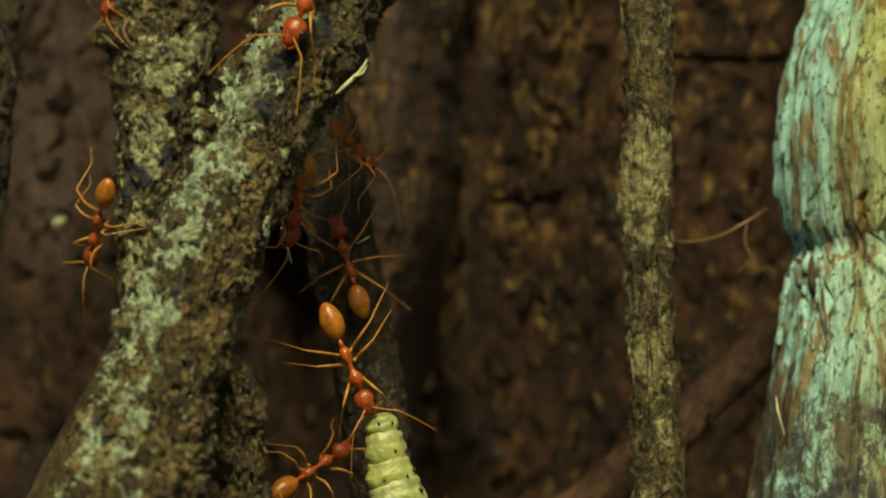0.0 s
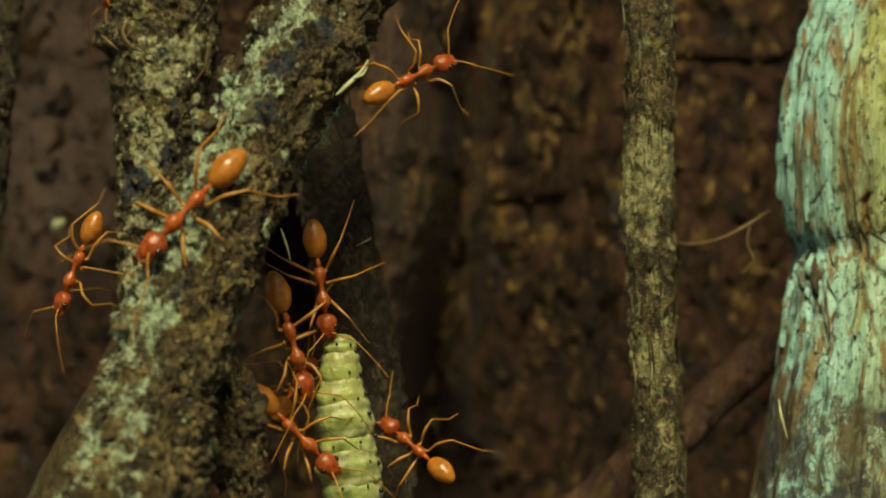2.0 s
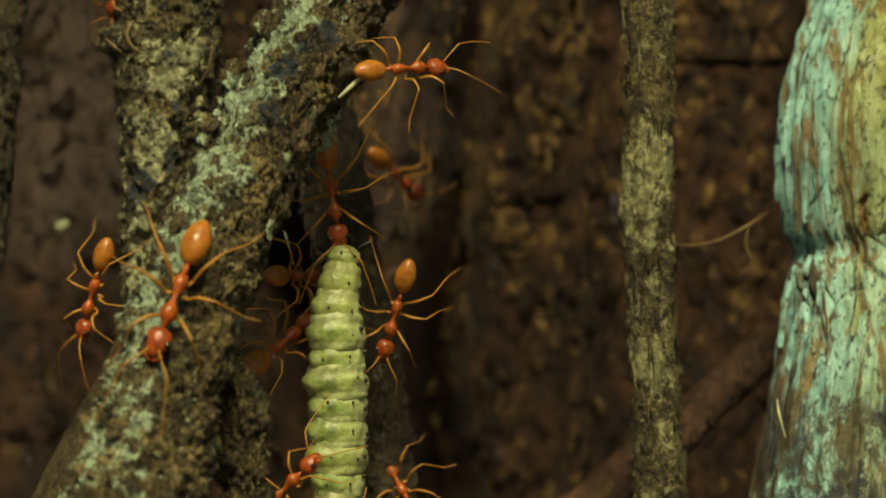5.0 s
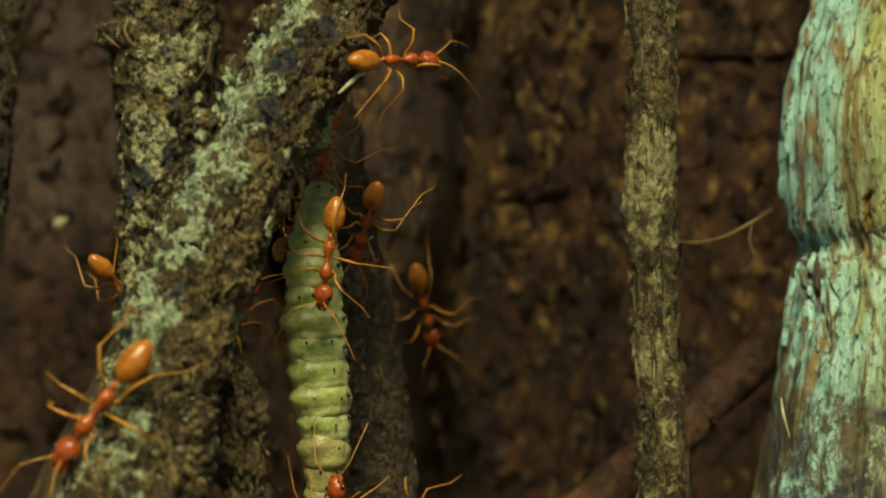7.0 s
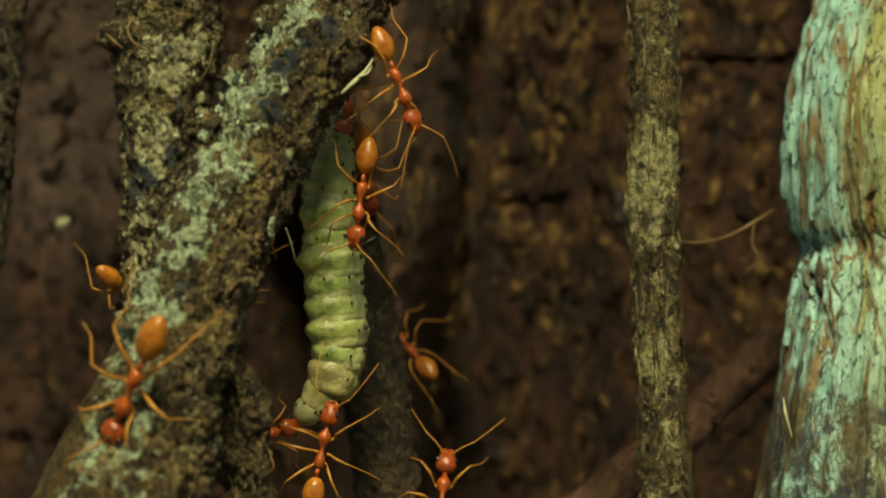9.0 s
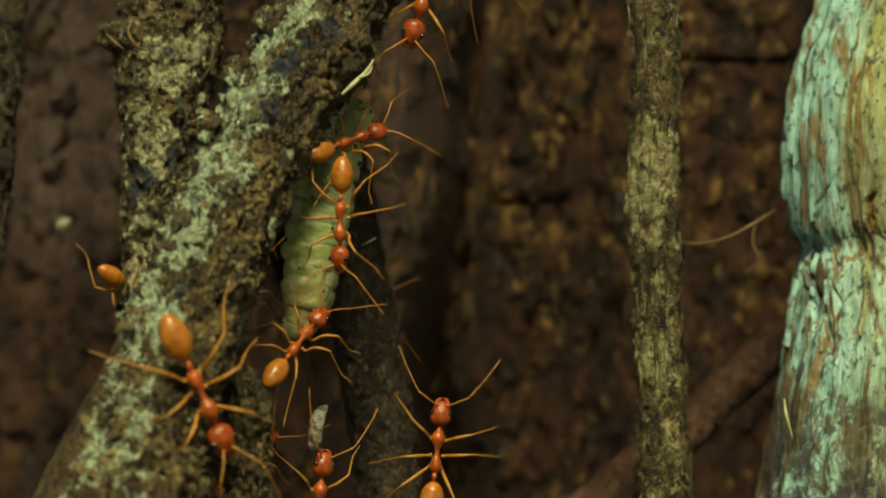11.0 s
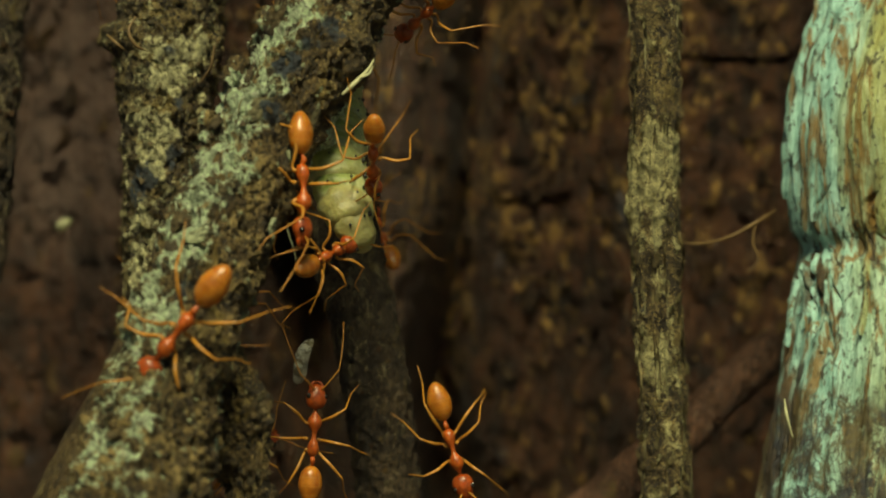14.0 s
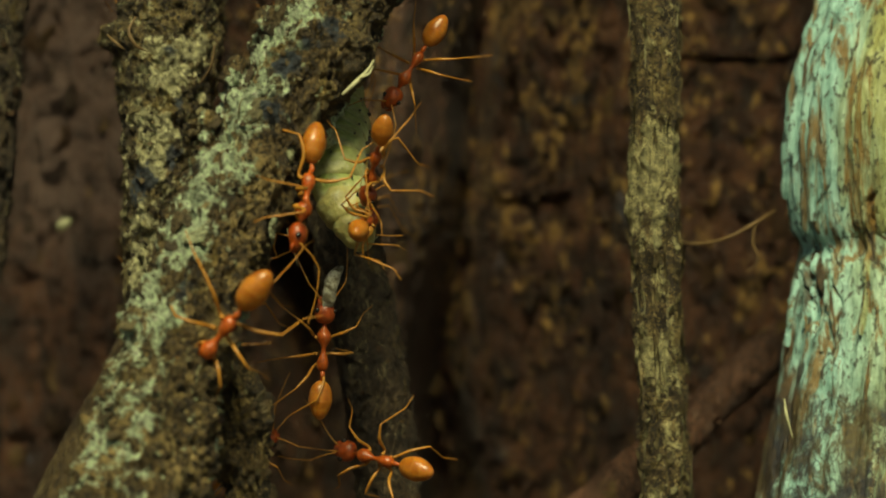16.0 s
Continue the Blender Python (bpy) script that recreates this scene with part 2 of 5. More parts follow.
def amber():
    """The abdomen: amber plates with pale hind rims and a darker base."""
    m, nt, b = shader("amber_cuticle", 0.30, 0.5)
    tc = nt.nodes.new("ShaderNodeTexCoord")
    sep = nt.nodes.new("ShaderNodeSeparateXYZ")
    nt.links.new(tc.outputs["Object"], sep.inputs[0])
    n = grain(nt, tc.outputs["Object"], 1500, 5)
    wave = nt.nodes.new("ShaderNodeTexWave")
    wave.bands_direction = "X"
    wave.wave_profile = "SAW"
    wave.inputs["Scale"].default_value = 560
    wave.inputs["Distortion"].default_value = 0.4
    nt.links.new(tc.outputs["Object"], wave.inputs["Vector"])
    col = ramp(nt, n, [(0.35, (0.28, 0.085, 0.010)), (0.65, (0.45, 0.17, 0.024))])
    col = blend(nt, ramp(nt, wave.outputs["Fac"], [(0.78, 0.0), (0.97, 0.18)]), col, (0.58, 0.32, 0.10))
    nt.links.new(col, b.inputs["Base Color"])
    b.inputs["Subsurface Weight"].default_value = 0.45
    b.inputs["Subsurface Radius"].default_value = (0.0010, 0.0005, 0.00012)
    relief(nt, b, [(grain(nt, tc.outputs["Object"], 6000, 3), 0.00003)], 0.5)
    return m


ANT_AMBER = amber()
ANT_LEG = plain("honey_cuticle", (0.38, 0.17, 0.028), 0.4, 3000, 0.25, 0.5, 0.00003, 0.15)
EYE = plain("black_eye", (0.012, 0.008, 0.006), 0.2, 3000, 0.1, 0.6)
def grub_skin():
    """Caterpillar skin: cream folds, leaf-green bands across each ring, creamier on one flank."""
    m, nt, b = shader("green_banded_skin", 0.4, 0.45)
    tc = nt.nodes.new("ShaderNodeTexCoord")
    sep = nt.nodes.new("ShaderNodeSeparateXYZ")
    nt.links.new(tc.outputs["Object"], sep.inputs[0])
    n = grain(nt, tc.outputs["Object"], 700, 5, 0.6)
    def scaled(sock, k, add):
        q = nt.nodes.new("ShaderNodeMath")
        q.operation = "MULTIPLY_ADD"
        nt.links.new(sock, q.inputs[0])
        q.inputs[1].default_value, q.inputs[2].default_value = k, add
        return q.outputs[0]
    x = blend(nt, 0.35, scaled(sep.outputs["X"], 420, 0.5), n)
    band = ramp(nt, x, [(0.30, 0.15), (0.46, 1.0), (0.60, 1.0), (0.74, 0.1)])
    flank = ramp(nt, blend(nt, 0.25, scaled(sep.outputs["Y"], -300, 0.55), n), [(0.26, 0.3), (0.48, 1.0)])
    green = ramp(nt, n, [(0.38, (0.11, 0.15, 0.04)), (0.5, (0.25, 0.32, 0.09)), (0.62, (0.40, 0.44, 0.18))])
    cream = ramp(nt, n, [(0.38, (0.19, 0.20, 0.09)), (0.5, (0.33, 0.35, 0.165)), (0.64, (0.48, 0.49, 0.27))])
    col = blend(nt, blend(nt, 1.0, band, flank, "MULTIPLY"), cream, green)
    info = nt.nodes.new("ShaderNodeObjectInfo")
    col = blend(nt, ramp(nt, info.outputs["Random"], [(0.3, 0.0), (1.0, 0.4)]), col, (0.42, 0.40, 0.12))
    fleck = grain(nt, tc.outputs["Object"], 1900, 4, 0.6)
    col = blend(nt, ramp(nt, fleck, [(0.63, 0.0), (0.69, 0.6)]), col, (0.09, 0.075, 0.03))
    nt.links.new(col, b.inputs["Base Color"])
    b.inputs["Subsurface Weight"].default_value = 0.25
    b.inputs["Subsurface Radius"].default_value = (0.0008, 0.0006, 0.0003)
    relief(nt, b, [(n, 0.0002), (grain(nt, tc.outputs["Object"], 2600, 4), 0.00008)], 0.7)
    return m


GRUB = grub_skin()
GRUB_FORE = plain("cream_pink_skin", (0.29, 0.27, 0.11), 0.4, 700, 0.35, 0.45, 0.0002, 0.25)
GRUB_HEAD = plain("olive_head_skin", (0.30, 0.30, 0.15), 0.35, 900, 0.25)
SPOT = plain("black_spot", (0.012, 0.012, 0.010), 0.45, 900, 0.1)
STRAW = plain("dry_straw", (0.38, 0.38, 0.22), 0.6, 900, 0.2)
ROOTLET = plain("brown_rootlet_skin", (0.13, 0.080, 0.030), 0.6, 900, 0.3)
CHIP = bark("dead_wood_flake", (0.22, 0.19, 0.11), (0.50, 0.45, 0.29), (0.70, 0.66, 0.48), (0.80, 0.80, 0.66), 0.8, 700)


# ---- mesh helpers ----
def mesh(name, verts, faces, material, smooth=True):
    me = bpy.data.meshes.new(name)
    me.from_pydata([tuple(v) for v in verts], [], faces)
    me.polygons.foreach_set("use_smooth", [smooth] * len(me.polygons))
    me.materials.append(material)
    me.update()
    return me


def part(name, me, parent, label="", at=(0, 0, 0), turn=0.0):
    ob = new(name, me)
    ob.parent = parent
    ob.location = at
    ob.rotation_euler = (0, 0, turn)
    return tagged(ob, label=label)


def empty(name):
    ob = new(name)
    ob.empty_display_size = 0.004
    return ob


def ring_faces(n, m, caps=True):
    """Faces of n rings of m corners; the caps close both ends."""
    f = [(i * m + j, i * m + (j + 1) % m, (i + 1) * m + (j + 1) % m, (i + 1) * m + j) for i in range(n - 1) for j in range(m)]
    if caps:
        f += [tuple(range(m - 1, -1, -1)), tuple((n - 1) * m + j for j in range(m))]
    return f


def glide(pts, steps):
    """A smooth curve through the rows of pts (Catmull-Rom), steps a span."""
    p = np.array(pts, float)
    q = np.vstack([2 * p[0] - p[1], p, 2 * p[-1] - p[-2]])
    out = []
    for i in range(1, len(q) - 2):
        for u in np.linspace(0, 1, steps, endpoint=False):
            a, b, c, d = q[i - 1:i + 3]
            out.append(0.5 * (2 * b + (c - a) * u + (2 * a - 5 * b + 4 * c - d) * u ** 2 + (3 * b - a - 3 * c + d) * u ** 3))
    out.append(p[-1])
    return np.array(out)


def stem_line(rows, up, down):
    """The stem's middle line with its radius; up and down carry it straight on past the view and into the ground."""
    r = np.array(rows, float)
    if r[0, 2] < r[-1, 2]:
        r = r[::-1]
    line = glide(r, 40)
    lean = np.array([0.5, 0.2])
    if up:
        k = (330 - r[0, 2]) / (r[0, 2] - r[1, 2])
        line = np.vstack([[*(r[0, :2] + (r[0, :2] - r[1, :2]) * k * lean), 330, r[0, 3] * 0.85], line])
    if down:
        k = (-304 - r[-1, 2]) / (r[-1, 2] - r[-2, 2])
        line = np.vstack([line, [*(r[-1, :2] + (r[-1, :2] - r[-2, :2]) * k * lean), -304, r[-1, 3] * 1.3]])
    return line


def stem_mesh(name, rows, around, step, bumps, material, crust, up, down):
    """A stem along rows of (x, y, z, radius) in mm, z from the subject's height. bumps(point, angle, along) gives mm outwards,
    crust(angle, z, point) where lichen sits. Rings lie a step apart where the stem passes the subject, ten steps apart beyond."""
    line = stem_line(rows, up, down)
    seg = np.linalg.norm(np.diff(line[:, :3], axis=0), axis=1)
    s = np.concatenate([[0], np.cumsum(seg)])
    at, where = [0.0], 0.0
    while where < s[-1]:
        z = np.interp(where, s, line[:, 2])
        where += step * (1 if -19 < z < 19 else 10)
        at.append(min(where, s[-1]))
    c = np.stack([np.interp(at, s, line[:, k]) for k in range(4)], 1)
    t = np.gradient(c[:, :3], axis=0)
    t /= np.linalg.norm(t, axis=1)[:, None]
    side = np.cross(t, (0, 1, 0))
    side /= np.linalg.norm(side, axis=1)[:, None]
    front = np.cross(side, t)
    verts, grown = [], []
    for i in range(len(c)):
        for j in range(around):
            a = 2 * math.pi * j / around
            d = side[i] * math.cos(a) + front[i] * math.sin(a)
            p = c[i, :3] + d * c[i, 3]
            grown.append(crust(a, c[i, 2], Vector(p)) if crust else (0.0, 0.0))
            p = p + d * bumps(Vector(p), a, at[i])
            verts.append((p[0] * MM, p[1] * MM, HIGH + p[2] * MM))
    me = mesh(name, verts, ring_faces(len(c), around), material)
    me.attributes.new("crust", "FLOAT", "POINT").data.foreach_set("value", [g[0] for g in grown])
    me.attributes.new("ink", "FLOAT", "POINT").data.foreach_set("value", [g[1] for g in grown])
    if len(grown[0]) > 2:
        me.attributes.new("torn", "FLOAT", "POINT").data.foreach_set("value", [g[2] for g in grown])
    return me


LINES = {}


def skin(rows, bumps, a, z):
    """The place on a stem's surface at height z and angle a round it, the way outwards, and the way along, in mm."""
    if id(rows) not in LINES:
        LINES[id(rows)] = stem_line(rows, False, False)[::-1]
    line = LINES[id(rows)]
    c = np.array([np.interp(z, line[:, 2], line[:, k]) for k in range(4)])
    e = np.array([np.interp(z - 0.5, line[:, 2], line[:, k]) for k in range(4)])
    t = (e - c)[:3] / np.linalg.norm((e - c)[:3])
    side = np.cross(t, (0, 1, 0))
    side /= np.linalg.norm(side)
    d = side * math.cos(a) + np.cross(side, t) * math.sin(a)
    p = c[:3] + d * c[3]
    return Vector(p + d * bumps(Vector(p), a, 0.0)), Vector(d), Vector(t)


def fbm(p, f, octaves=4):
    return noise.fractal(p * f, 0.9, 2.1, octaves)


def limb_mesh(name, pts, radii, sides, material, steps=6):
    """A thin jointed limb through pts, in mm."""
    rows = [(*p, r) for p, r in zip(pts, radii)]
    c = glide(rows, steps)
    t = np.gradient(c[:, :3], axis=0)
    verts = []
    for i in range(len(c)):
        d = Vector(t[i]).normalized()
        a = d.orthogonal().normalized()
        if i and a.dot(prev) < 0.99:
            a = (prev - d * prev.dot(d)).normalized()
        prev = a
        b = d.cross(a)
        for j in range(sides):
            w = 2 * math.pi * j / sides
            verts.append((Vector(c[i, :3]) + (a * math.cos(w) + b * math.sin(w)) * c[i, 3]) * MM)
    return mesh(name, verts, ring_faces(len(c), sides), material)


def turned(name, profile, sides, material, flat=1.0, rise=0.0, bumps=None):
    """A body turned about x from (x, radius) in mm; flat squeezes its height, rise arches it."""
    n = len(profile)
    verts = []
    for i, (x, r) in enumerate(profile):
        u = i / (n - 1)
        for j in range(sides):
            a = 2 * math.pi * j / sides
            k = r * (1 + (bumps(u, a) if bumps else 0))
            verts.append((x * MM, k * math.cos(a) * MM, (k * flat * math.sin(a) + rise * math.sin(math.pi * u)) * MM))
    return mesh(name, verts, ring_faces(n, sides), material)


def rounded(length, radius, n=14, front=1.0, back=1.0):
    """Profile of an egg from -length/2 to length/2; front and back set how blunt its ends are."""
    out = []
    for i in range(n + 1):
        u = -math.cos(math.pi * i / n)
        p = front if u > 0 else back
        out.append((u * length / 2, max(0.004, radius * (1 - abs(u) ** (2 * p)) ** (0.5))))
    return out


# ---- the setting ----
def spread(fine_lo, fine_hi, step, lo, hi):
    mid = np.arange(fine_lo, fine_hi, step)
    left = fine_lo - np.geomspace(step * 2, fine_lo - lo, 26)[::-1]
    right = fine_hi + np.geomspace(step, hi - fine_hi, 26)
    return np.concatenate([left, mid, right])


# cross cracks of the old bark: middle x and z, half length, depth, in mm
CRACKS = [(6.6, 3.4, 2.4, 0.9), (21.0, 13.9, 4.4, 1.2), (9.0, 8.6, 1.6, 0.5), (18.5, 5.6, 2.0, 0.5)]


def trunk_face():
    """The old trunk behind everything: a broad ridged face with one deep fold, flaky bark plates in upright rows, closed round the back and on top."""
    xs = spread(-36, 38, 0.22, -330, 330)
    zs = spread(-21, 21, 0.22, -302, 320)
    verts, grown = [], []
    rim = 44 + 0.0021 * xs[-1] ** 2
    for z in zs:
        for x in xs:
            y = 44 + 0.0021 * x * x
            near = abs(x) < 60
            wob = 1.2 * noise.noise((x * 0.05, 3.1, z * 0.07))
            xx = x + wob
            y += 2.6 * noise.noise((xx * 0.11, 0.0, z * 0.018)) * 1.6
            fold = 1.2 + 0.09 * max(-12.0, z)
            y += (5.0 + 0.45 * max(0.0, 4 - max(-18.0, z))) * math.exp(-((xx - fold) / (1.3 + 0.07 * max(0.0, 6 - max(-18.0, z)))) ** 2) + 1.5 * math.exp(-((xx - 12) / 1.1) ** 2)
            y -= 4.5 * math.exp(-((xx + 3.6 - 0.03 * z) / 2.3) ** 2)
            # Hollow under an unseen overhang, added to keep the gap beside the branch dark.
            y += 12.5 * math.exp(-((xx + 9.9) / 3.4) ** 2) / (1 + math.exp((z - 3.0) / 0.5))
            for cx, cz, half, deep in CRACKS:
                y += deep * math.exp(-((x - cx) / half) ** 4 - ((z - cz - 0.4 * noise.noise((x * 0.4, cz, 0.0))) / 0.33) ** 2)
            if near:
                v = noise.voronoi((xx * 0.42, 7.7, z * 0.20))[0]
                y += 1.9 * max(0.0, 0.35 - (v[1] - v[0])) - 0.35 * v[0]
                v = noise.voronoi((xx * 0.95, 2.7, z * 0.5))[0]
                y += 0.9 * max(0.0, 0.3 - (v[1] - v[0])) - 0.3 * v[0]
                y += 0.65 * noise.fractal((xx * 0.55, 2.0, z * 0.3), 0.8, 2.2, 5)
            verts.append((x * MM, y * MM, HIGH + z * MM))
            # Tan and lilac grey both thin out downwards, so the face is darker low.
            grown.append((0.8 * noise.noise((x * 0.45, 1.0, z * 0.14)) + 0.15 * max(0.0, 1 - abs(x - 8) / 8) - 0.25 * max(0.0, min(1.0, (-3 - z) / 8)) - 1.2 * max(0.0, min(1.0, (-15 - x) / 3)), max(0.0, min(1.0, (-17.5 - x) / 4)) * max(0.08, min(1.0, (z + 5) / 9)) + 0.5 * math.exp(-((x + 3.4) / 2.0) ** 2)))
        for k in range(1, 32):
            a = math.pi * k / 32
            wave = 1 + 0.05 * noise.noise((3 * math.cos(a), 3 * math.sin(a) + 5, z * 0.004))
            verts.append((xs[-1] * math.cos(a) * wave * MM, (rim + 330 * math.sin(a) * wave) * MM, HIGH + z * MM))
            grown.append((0.5 * noise.noise((k * 0.7, 1.0, z * 0.02)), 0.0))
    n, m = len(zs), len(xs) + 31
    f = [(i * m + j, i * m + (j + 1) % m, (i + 1) * m + (j + 1) % m, (i + 1) * m + j) for i in range(n - 1) for j in range(m)]
    f.append(tuple((n - 1) * m + j for j in range(m)))
    me = mesh("trunk_backdrop", verts, f, BARK_BACK)
    me.polygons[len(f) - 1].use_smooth = False
    me.attributes.new("crust", "FLOAT", "POINT").data.foreach_set("value", [g[0] for g in grown])
    me.attributes.new("ink", "FLOAT", "POINT").data.foreach_set("value", [g[1] for g in grown])
    ob = new("trunk_backdrop", me)
    return tagged(ob, "dark brown ridged flaky bark of an old trunk", "tree trunk", kind="structure")


def ground_sheet():
    xs = np.concatenate([-np.geomspace(60, 0.05, 40), np.linspace(-0.04, 0.04, 5), np.geomspace(0.05, 60, 40)])
    verts = [(x, y, 0.006 * noise.noise((x * 9, y * 9, 0)) - 0.004) for y in xs for x in xs]
    n = len(xs)
    f = [(i * n + j, i * n + j + 1, (i + 1) * n + j + 1, (i + 1) * n + j) for i in range(n - 1) for j in range(n - 1)]
    return tagged(new("ground", mesh("ground", verts, f, SOIL)), "dark leaf litter soil at the foot of the tree", "ground", kind="structure")


ground_sheet()
old_trunk = trunk_face()


# ---- stems and roots ----
def front_bumps(p, a, s):
    q = Vector((p[0], p[1], p[2] * 0.8))
    v = noise.voronoi(q * 0.5)[0]
    d = 0.60 * fbm(q, 0.28, 3) + 0.42 * fbm(q, 0.85, 4)
    d += 0.95 * max(0.0, 0.55 - v[0]) - 0.12 - 0.6 * max(0.0, 0.2 - (v[1] - v[0]))
    w = noise.voronoi(q * 1.7)[0]
    u = noise.voronoi(q * 1.0 + Vector((9, 4, 2)))[0]
    pit = -0.45 * max(0.0, 0.34 - u[0]) / 0.34
    return d - 0.15 + 0.42 * max(0.0, 0.5 - w[0]) + 0.27 * fbm(q, 3.4, 3) + pit


def left_bumps(p, a, s):
    q = Vector((p[0], p[1], p[2] * 0.8))
    w = noise.voronoi(q * 1.1)[0]
    knob = 1.3 * math.exp(-((p[2] - 13.4) / 0.95) ** 4) * max(0.0, math.cos(a - 3.35)) ** 6
    u = noise.voronoi(q * 1.2 + Vector((3, 8, 1)))[0]
    pit = -0.4 * max(0.0, 0.32 - u[0]) / 0.32
    return 0.34 * fbm(q, 0.4, 3) + 0.3 * fbm(q, 1.1, 4) + 0.34 * max(0.0, 0.5 - w[0]) + 0.2 * fbm(q, 3.6, 3) + knob + pit


def grey_bumps(p, a, s):
    return 0.28 * fbm(p, 0.5, 3) + 0.16 * fbm(p, 2.2, 4)


def smooth_bumps(p, a, s):
    return 0.16 * fbm(p, 0.35, 2) + 0.06 * fbm(p, 3.0, 3)


def thin_bumps(p, a, s):
    q = Vector((p[0] * 2.4, p[1] * 2.4, p[2] * 0.3))
    w = noise.voronoi(Vector((p[0] * 1.6, p[1] * 1.6, p[2] * 0.7)))[0]
    return 0.20 * fbm(q, 1.0, 4) + 0.22 * fbm(p, 1.0, 4) + 0.14 * max(0.0, 0.5 - w[0]) + 0.05 * math.exp(-((s % 6.5 - 3) / 0.5) ** 2)


def furrow(a, z):
    """How deep a furrow of the pale trunk is at an angle and height: ridges of uneven width that crowd together at the node."""
    pinch = 1 + 0.12 * math.exp(-((z - 0.5) / 3.0) ** 2)
    n = noise.noise((a * 3.6 * pinch + 0.012 * z, 4.0, z * 0.05)) + 0.5 * noise.noise((a * 8 * pinch, 9.0, z * 0.08))
    broken = max(0.15, min(1.0, 0.55 + 2.2 * noise.noise((a * 4, 2.0, z * 0.16))))
    return (1 - min(1.0, abs(n) / 0.055)) * broken


def pale_bumps(p, a, s):
    f = max(0.0, furrow(a, p[2]))
    q = Vector((math.cos(a) * 9, math.sin(a) * 9, p[2] * 0.10))
    node = -0.5 * math.exp(-((p[2] - 0.2) / 0.8) ** 2)
    return -0.6 * f + 0.55 * fbm(q, 0.5, 4) + 0.2 * fbm(Vector((p[0], p[1], p[2] * 0.3)), 1.2, 4) + node


def spots_at(spots, a, z):
    """How strongly any of the spots (angle, z, size in mm) covers a place on a stem."""
    best = 0.0
    for sa, sz, size in spots:
        r = math.hypot((a - sa) * 3.6, z - sz) / size
        best = max(best, 1.25 - r)
    return min(1.0, max(0.0, best))


FRONT_MINT = [(3.961, 11.27, 1.8), (4.238, 7.84, 2), (4.085, 12.64, 1.8), (4.263, 5.25, 1.7), (4.318, 3.16, 1.7), (4.22, 0.86, 1.8), (4.215, -1.63, 1.4), (3.857, -7.42, 1.3), (4.514, -10.54, 1.4), (4.219, -13.16, 1.4), (4.055, -4.6, 1), (4.042, 6.88, 1.6), (3.819, -12.21, 1.2)]
FRONT_INK = [(4.487, 9.7, 1.5), (4.80, 12.43, 1.4), (4.629, 6.85, 1.0), (4.777, 11.27, 1.2), (4.51, -4.11, 1)]
LEFT_PALE = [(4.378, 0.16, 2.6), (4.427, 1.6, 1.8), (4.23, -1.12, 1.8), (4.805, 11.35, 1.5), (4.616, 7.54, 1.5), (4.544, 5.55, 1.6), (5.297, 12.33, 1.6), (4.173, 8.33, 1.2)]
LEFT_INK = [(5.113, 6.05, 1.3), (4.379, 4.26, 1.5), (4.787, 12.42, 1.1), (4.05, 3.4, 1.0), (5.0, 9.3, 0.9)]


def ridge_crust(a, z, p):
    """Mint lichen runs as a vein along the upper flank, and in islands elsewhere; the right flank is barer, part of its
    shade put into the colour.
    """
    mid = 4.03 + 0.10 * math.sin(z * 0.9 + 1.0) + 0.25 * noise.noise((z * 0.35, 1.0, 2.0))
    vein = max(0.0, 1 - abs(a - mid) / (0.20 + 0.10 * noise.noise((z * 0.6, 5.0, 1.0)) + 0.08 * noise.noise((z * 2.0, 2.0, 7.0)))) * min(1.0, max(0.0, (z + 6) / 9))
    bare = 0.45 * max(0.0, min(1.0, (a - 4.5) / 0.8))
    fade = 0.06 * max(0.0, min(1.0, (2 - z) / 8))
    ragged = 0.55 + 0.9 * noise.noise(p * 1.1) + 0.5 * noise.noise(p * 2.6)
    islands = (0.5 if z > 0 else 0.6) * spots_at(FRONT_MINT, a, z) * ragged
    return max(1.7 * vein, islands, 0.6 * noise.noise(p * 0.32)) + 0.4 * noise.noise(p * 1.5) + 0.08 * max(0.0, min(1.0, (1 - z) / 5)) - bare - fade, spots_at(FRONT_INK, a, z)


def island_crust(a, z, p):
    return 0.85 * noise.noise(Vector((p[0] * 0.3, p[1] * 0.3, p[2] * 0.24))) - 0.3, 0.0


def liana_crust(a, z, p):
    worn = 0.55 * math.exp(-((z - 5.0) / 2.6) ** 2) - 0.25 * math.exp(-((z - 10.5) / 2.2) ** 2) + 0.3 * math.exp(-((z + 6.5) / 2.0) ** 2)
    # Both edges carry less lichen: the round stem's shade put into the colour.
    rim = 0.35 * max(0.0, abs(a - 4.6) - 0.7)
    return worn + 0.5 * noise.noise(Vector((p[0] * 0.8, p[1] * 0.8, p[2] * 0.35))) - rim, max(0.0, noise.noise(p * 0.7) - 0.2)


def left_crust(a, z, p):
    ragged = 0.6 + 0.8 * noise.noise(p * 1.0) + 0.5 * noise.noise(p * 2.4)
    return max(0.9 * spots_at(LEFT_PALE, a, z) * ragged, island_crust(a, z, p)[0]) + 0.3 * noise.noise(p * 1.5), spots_at(LEFT_INK, a, z)


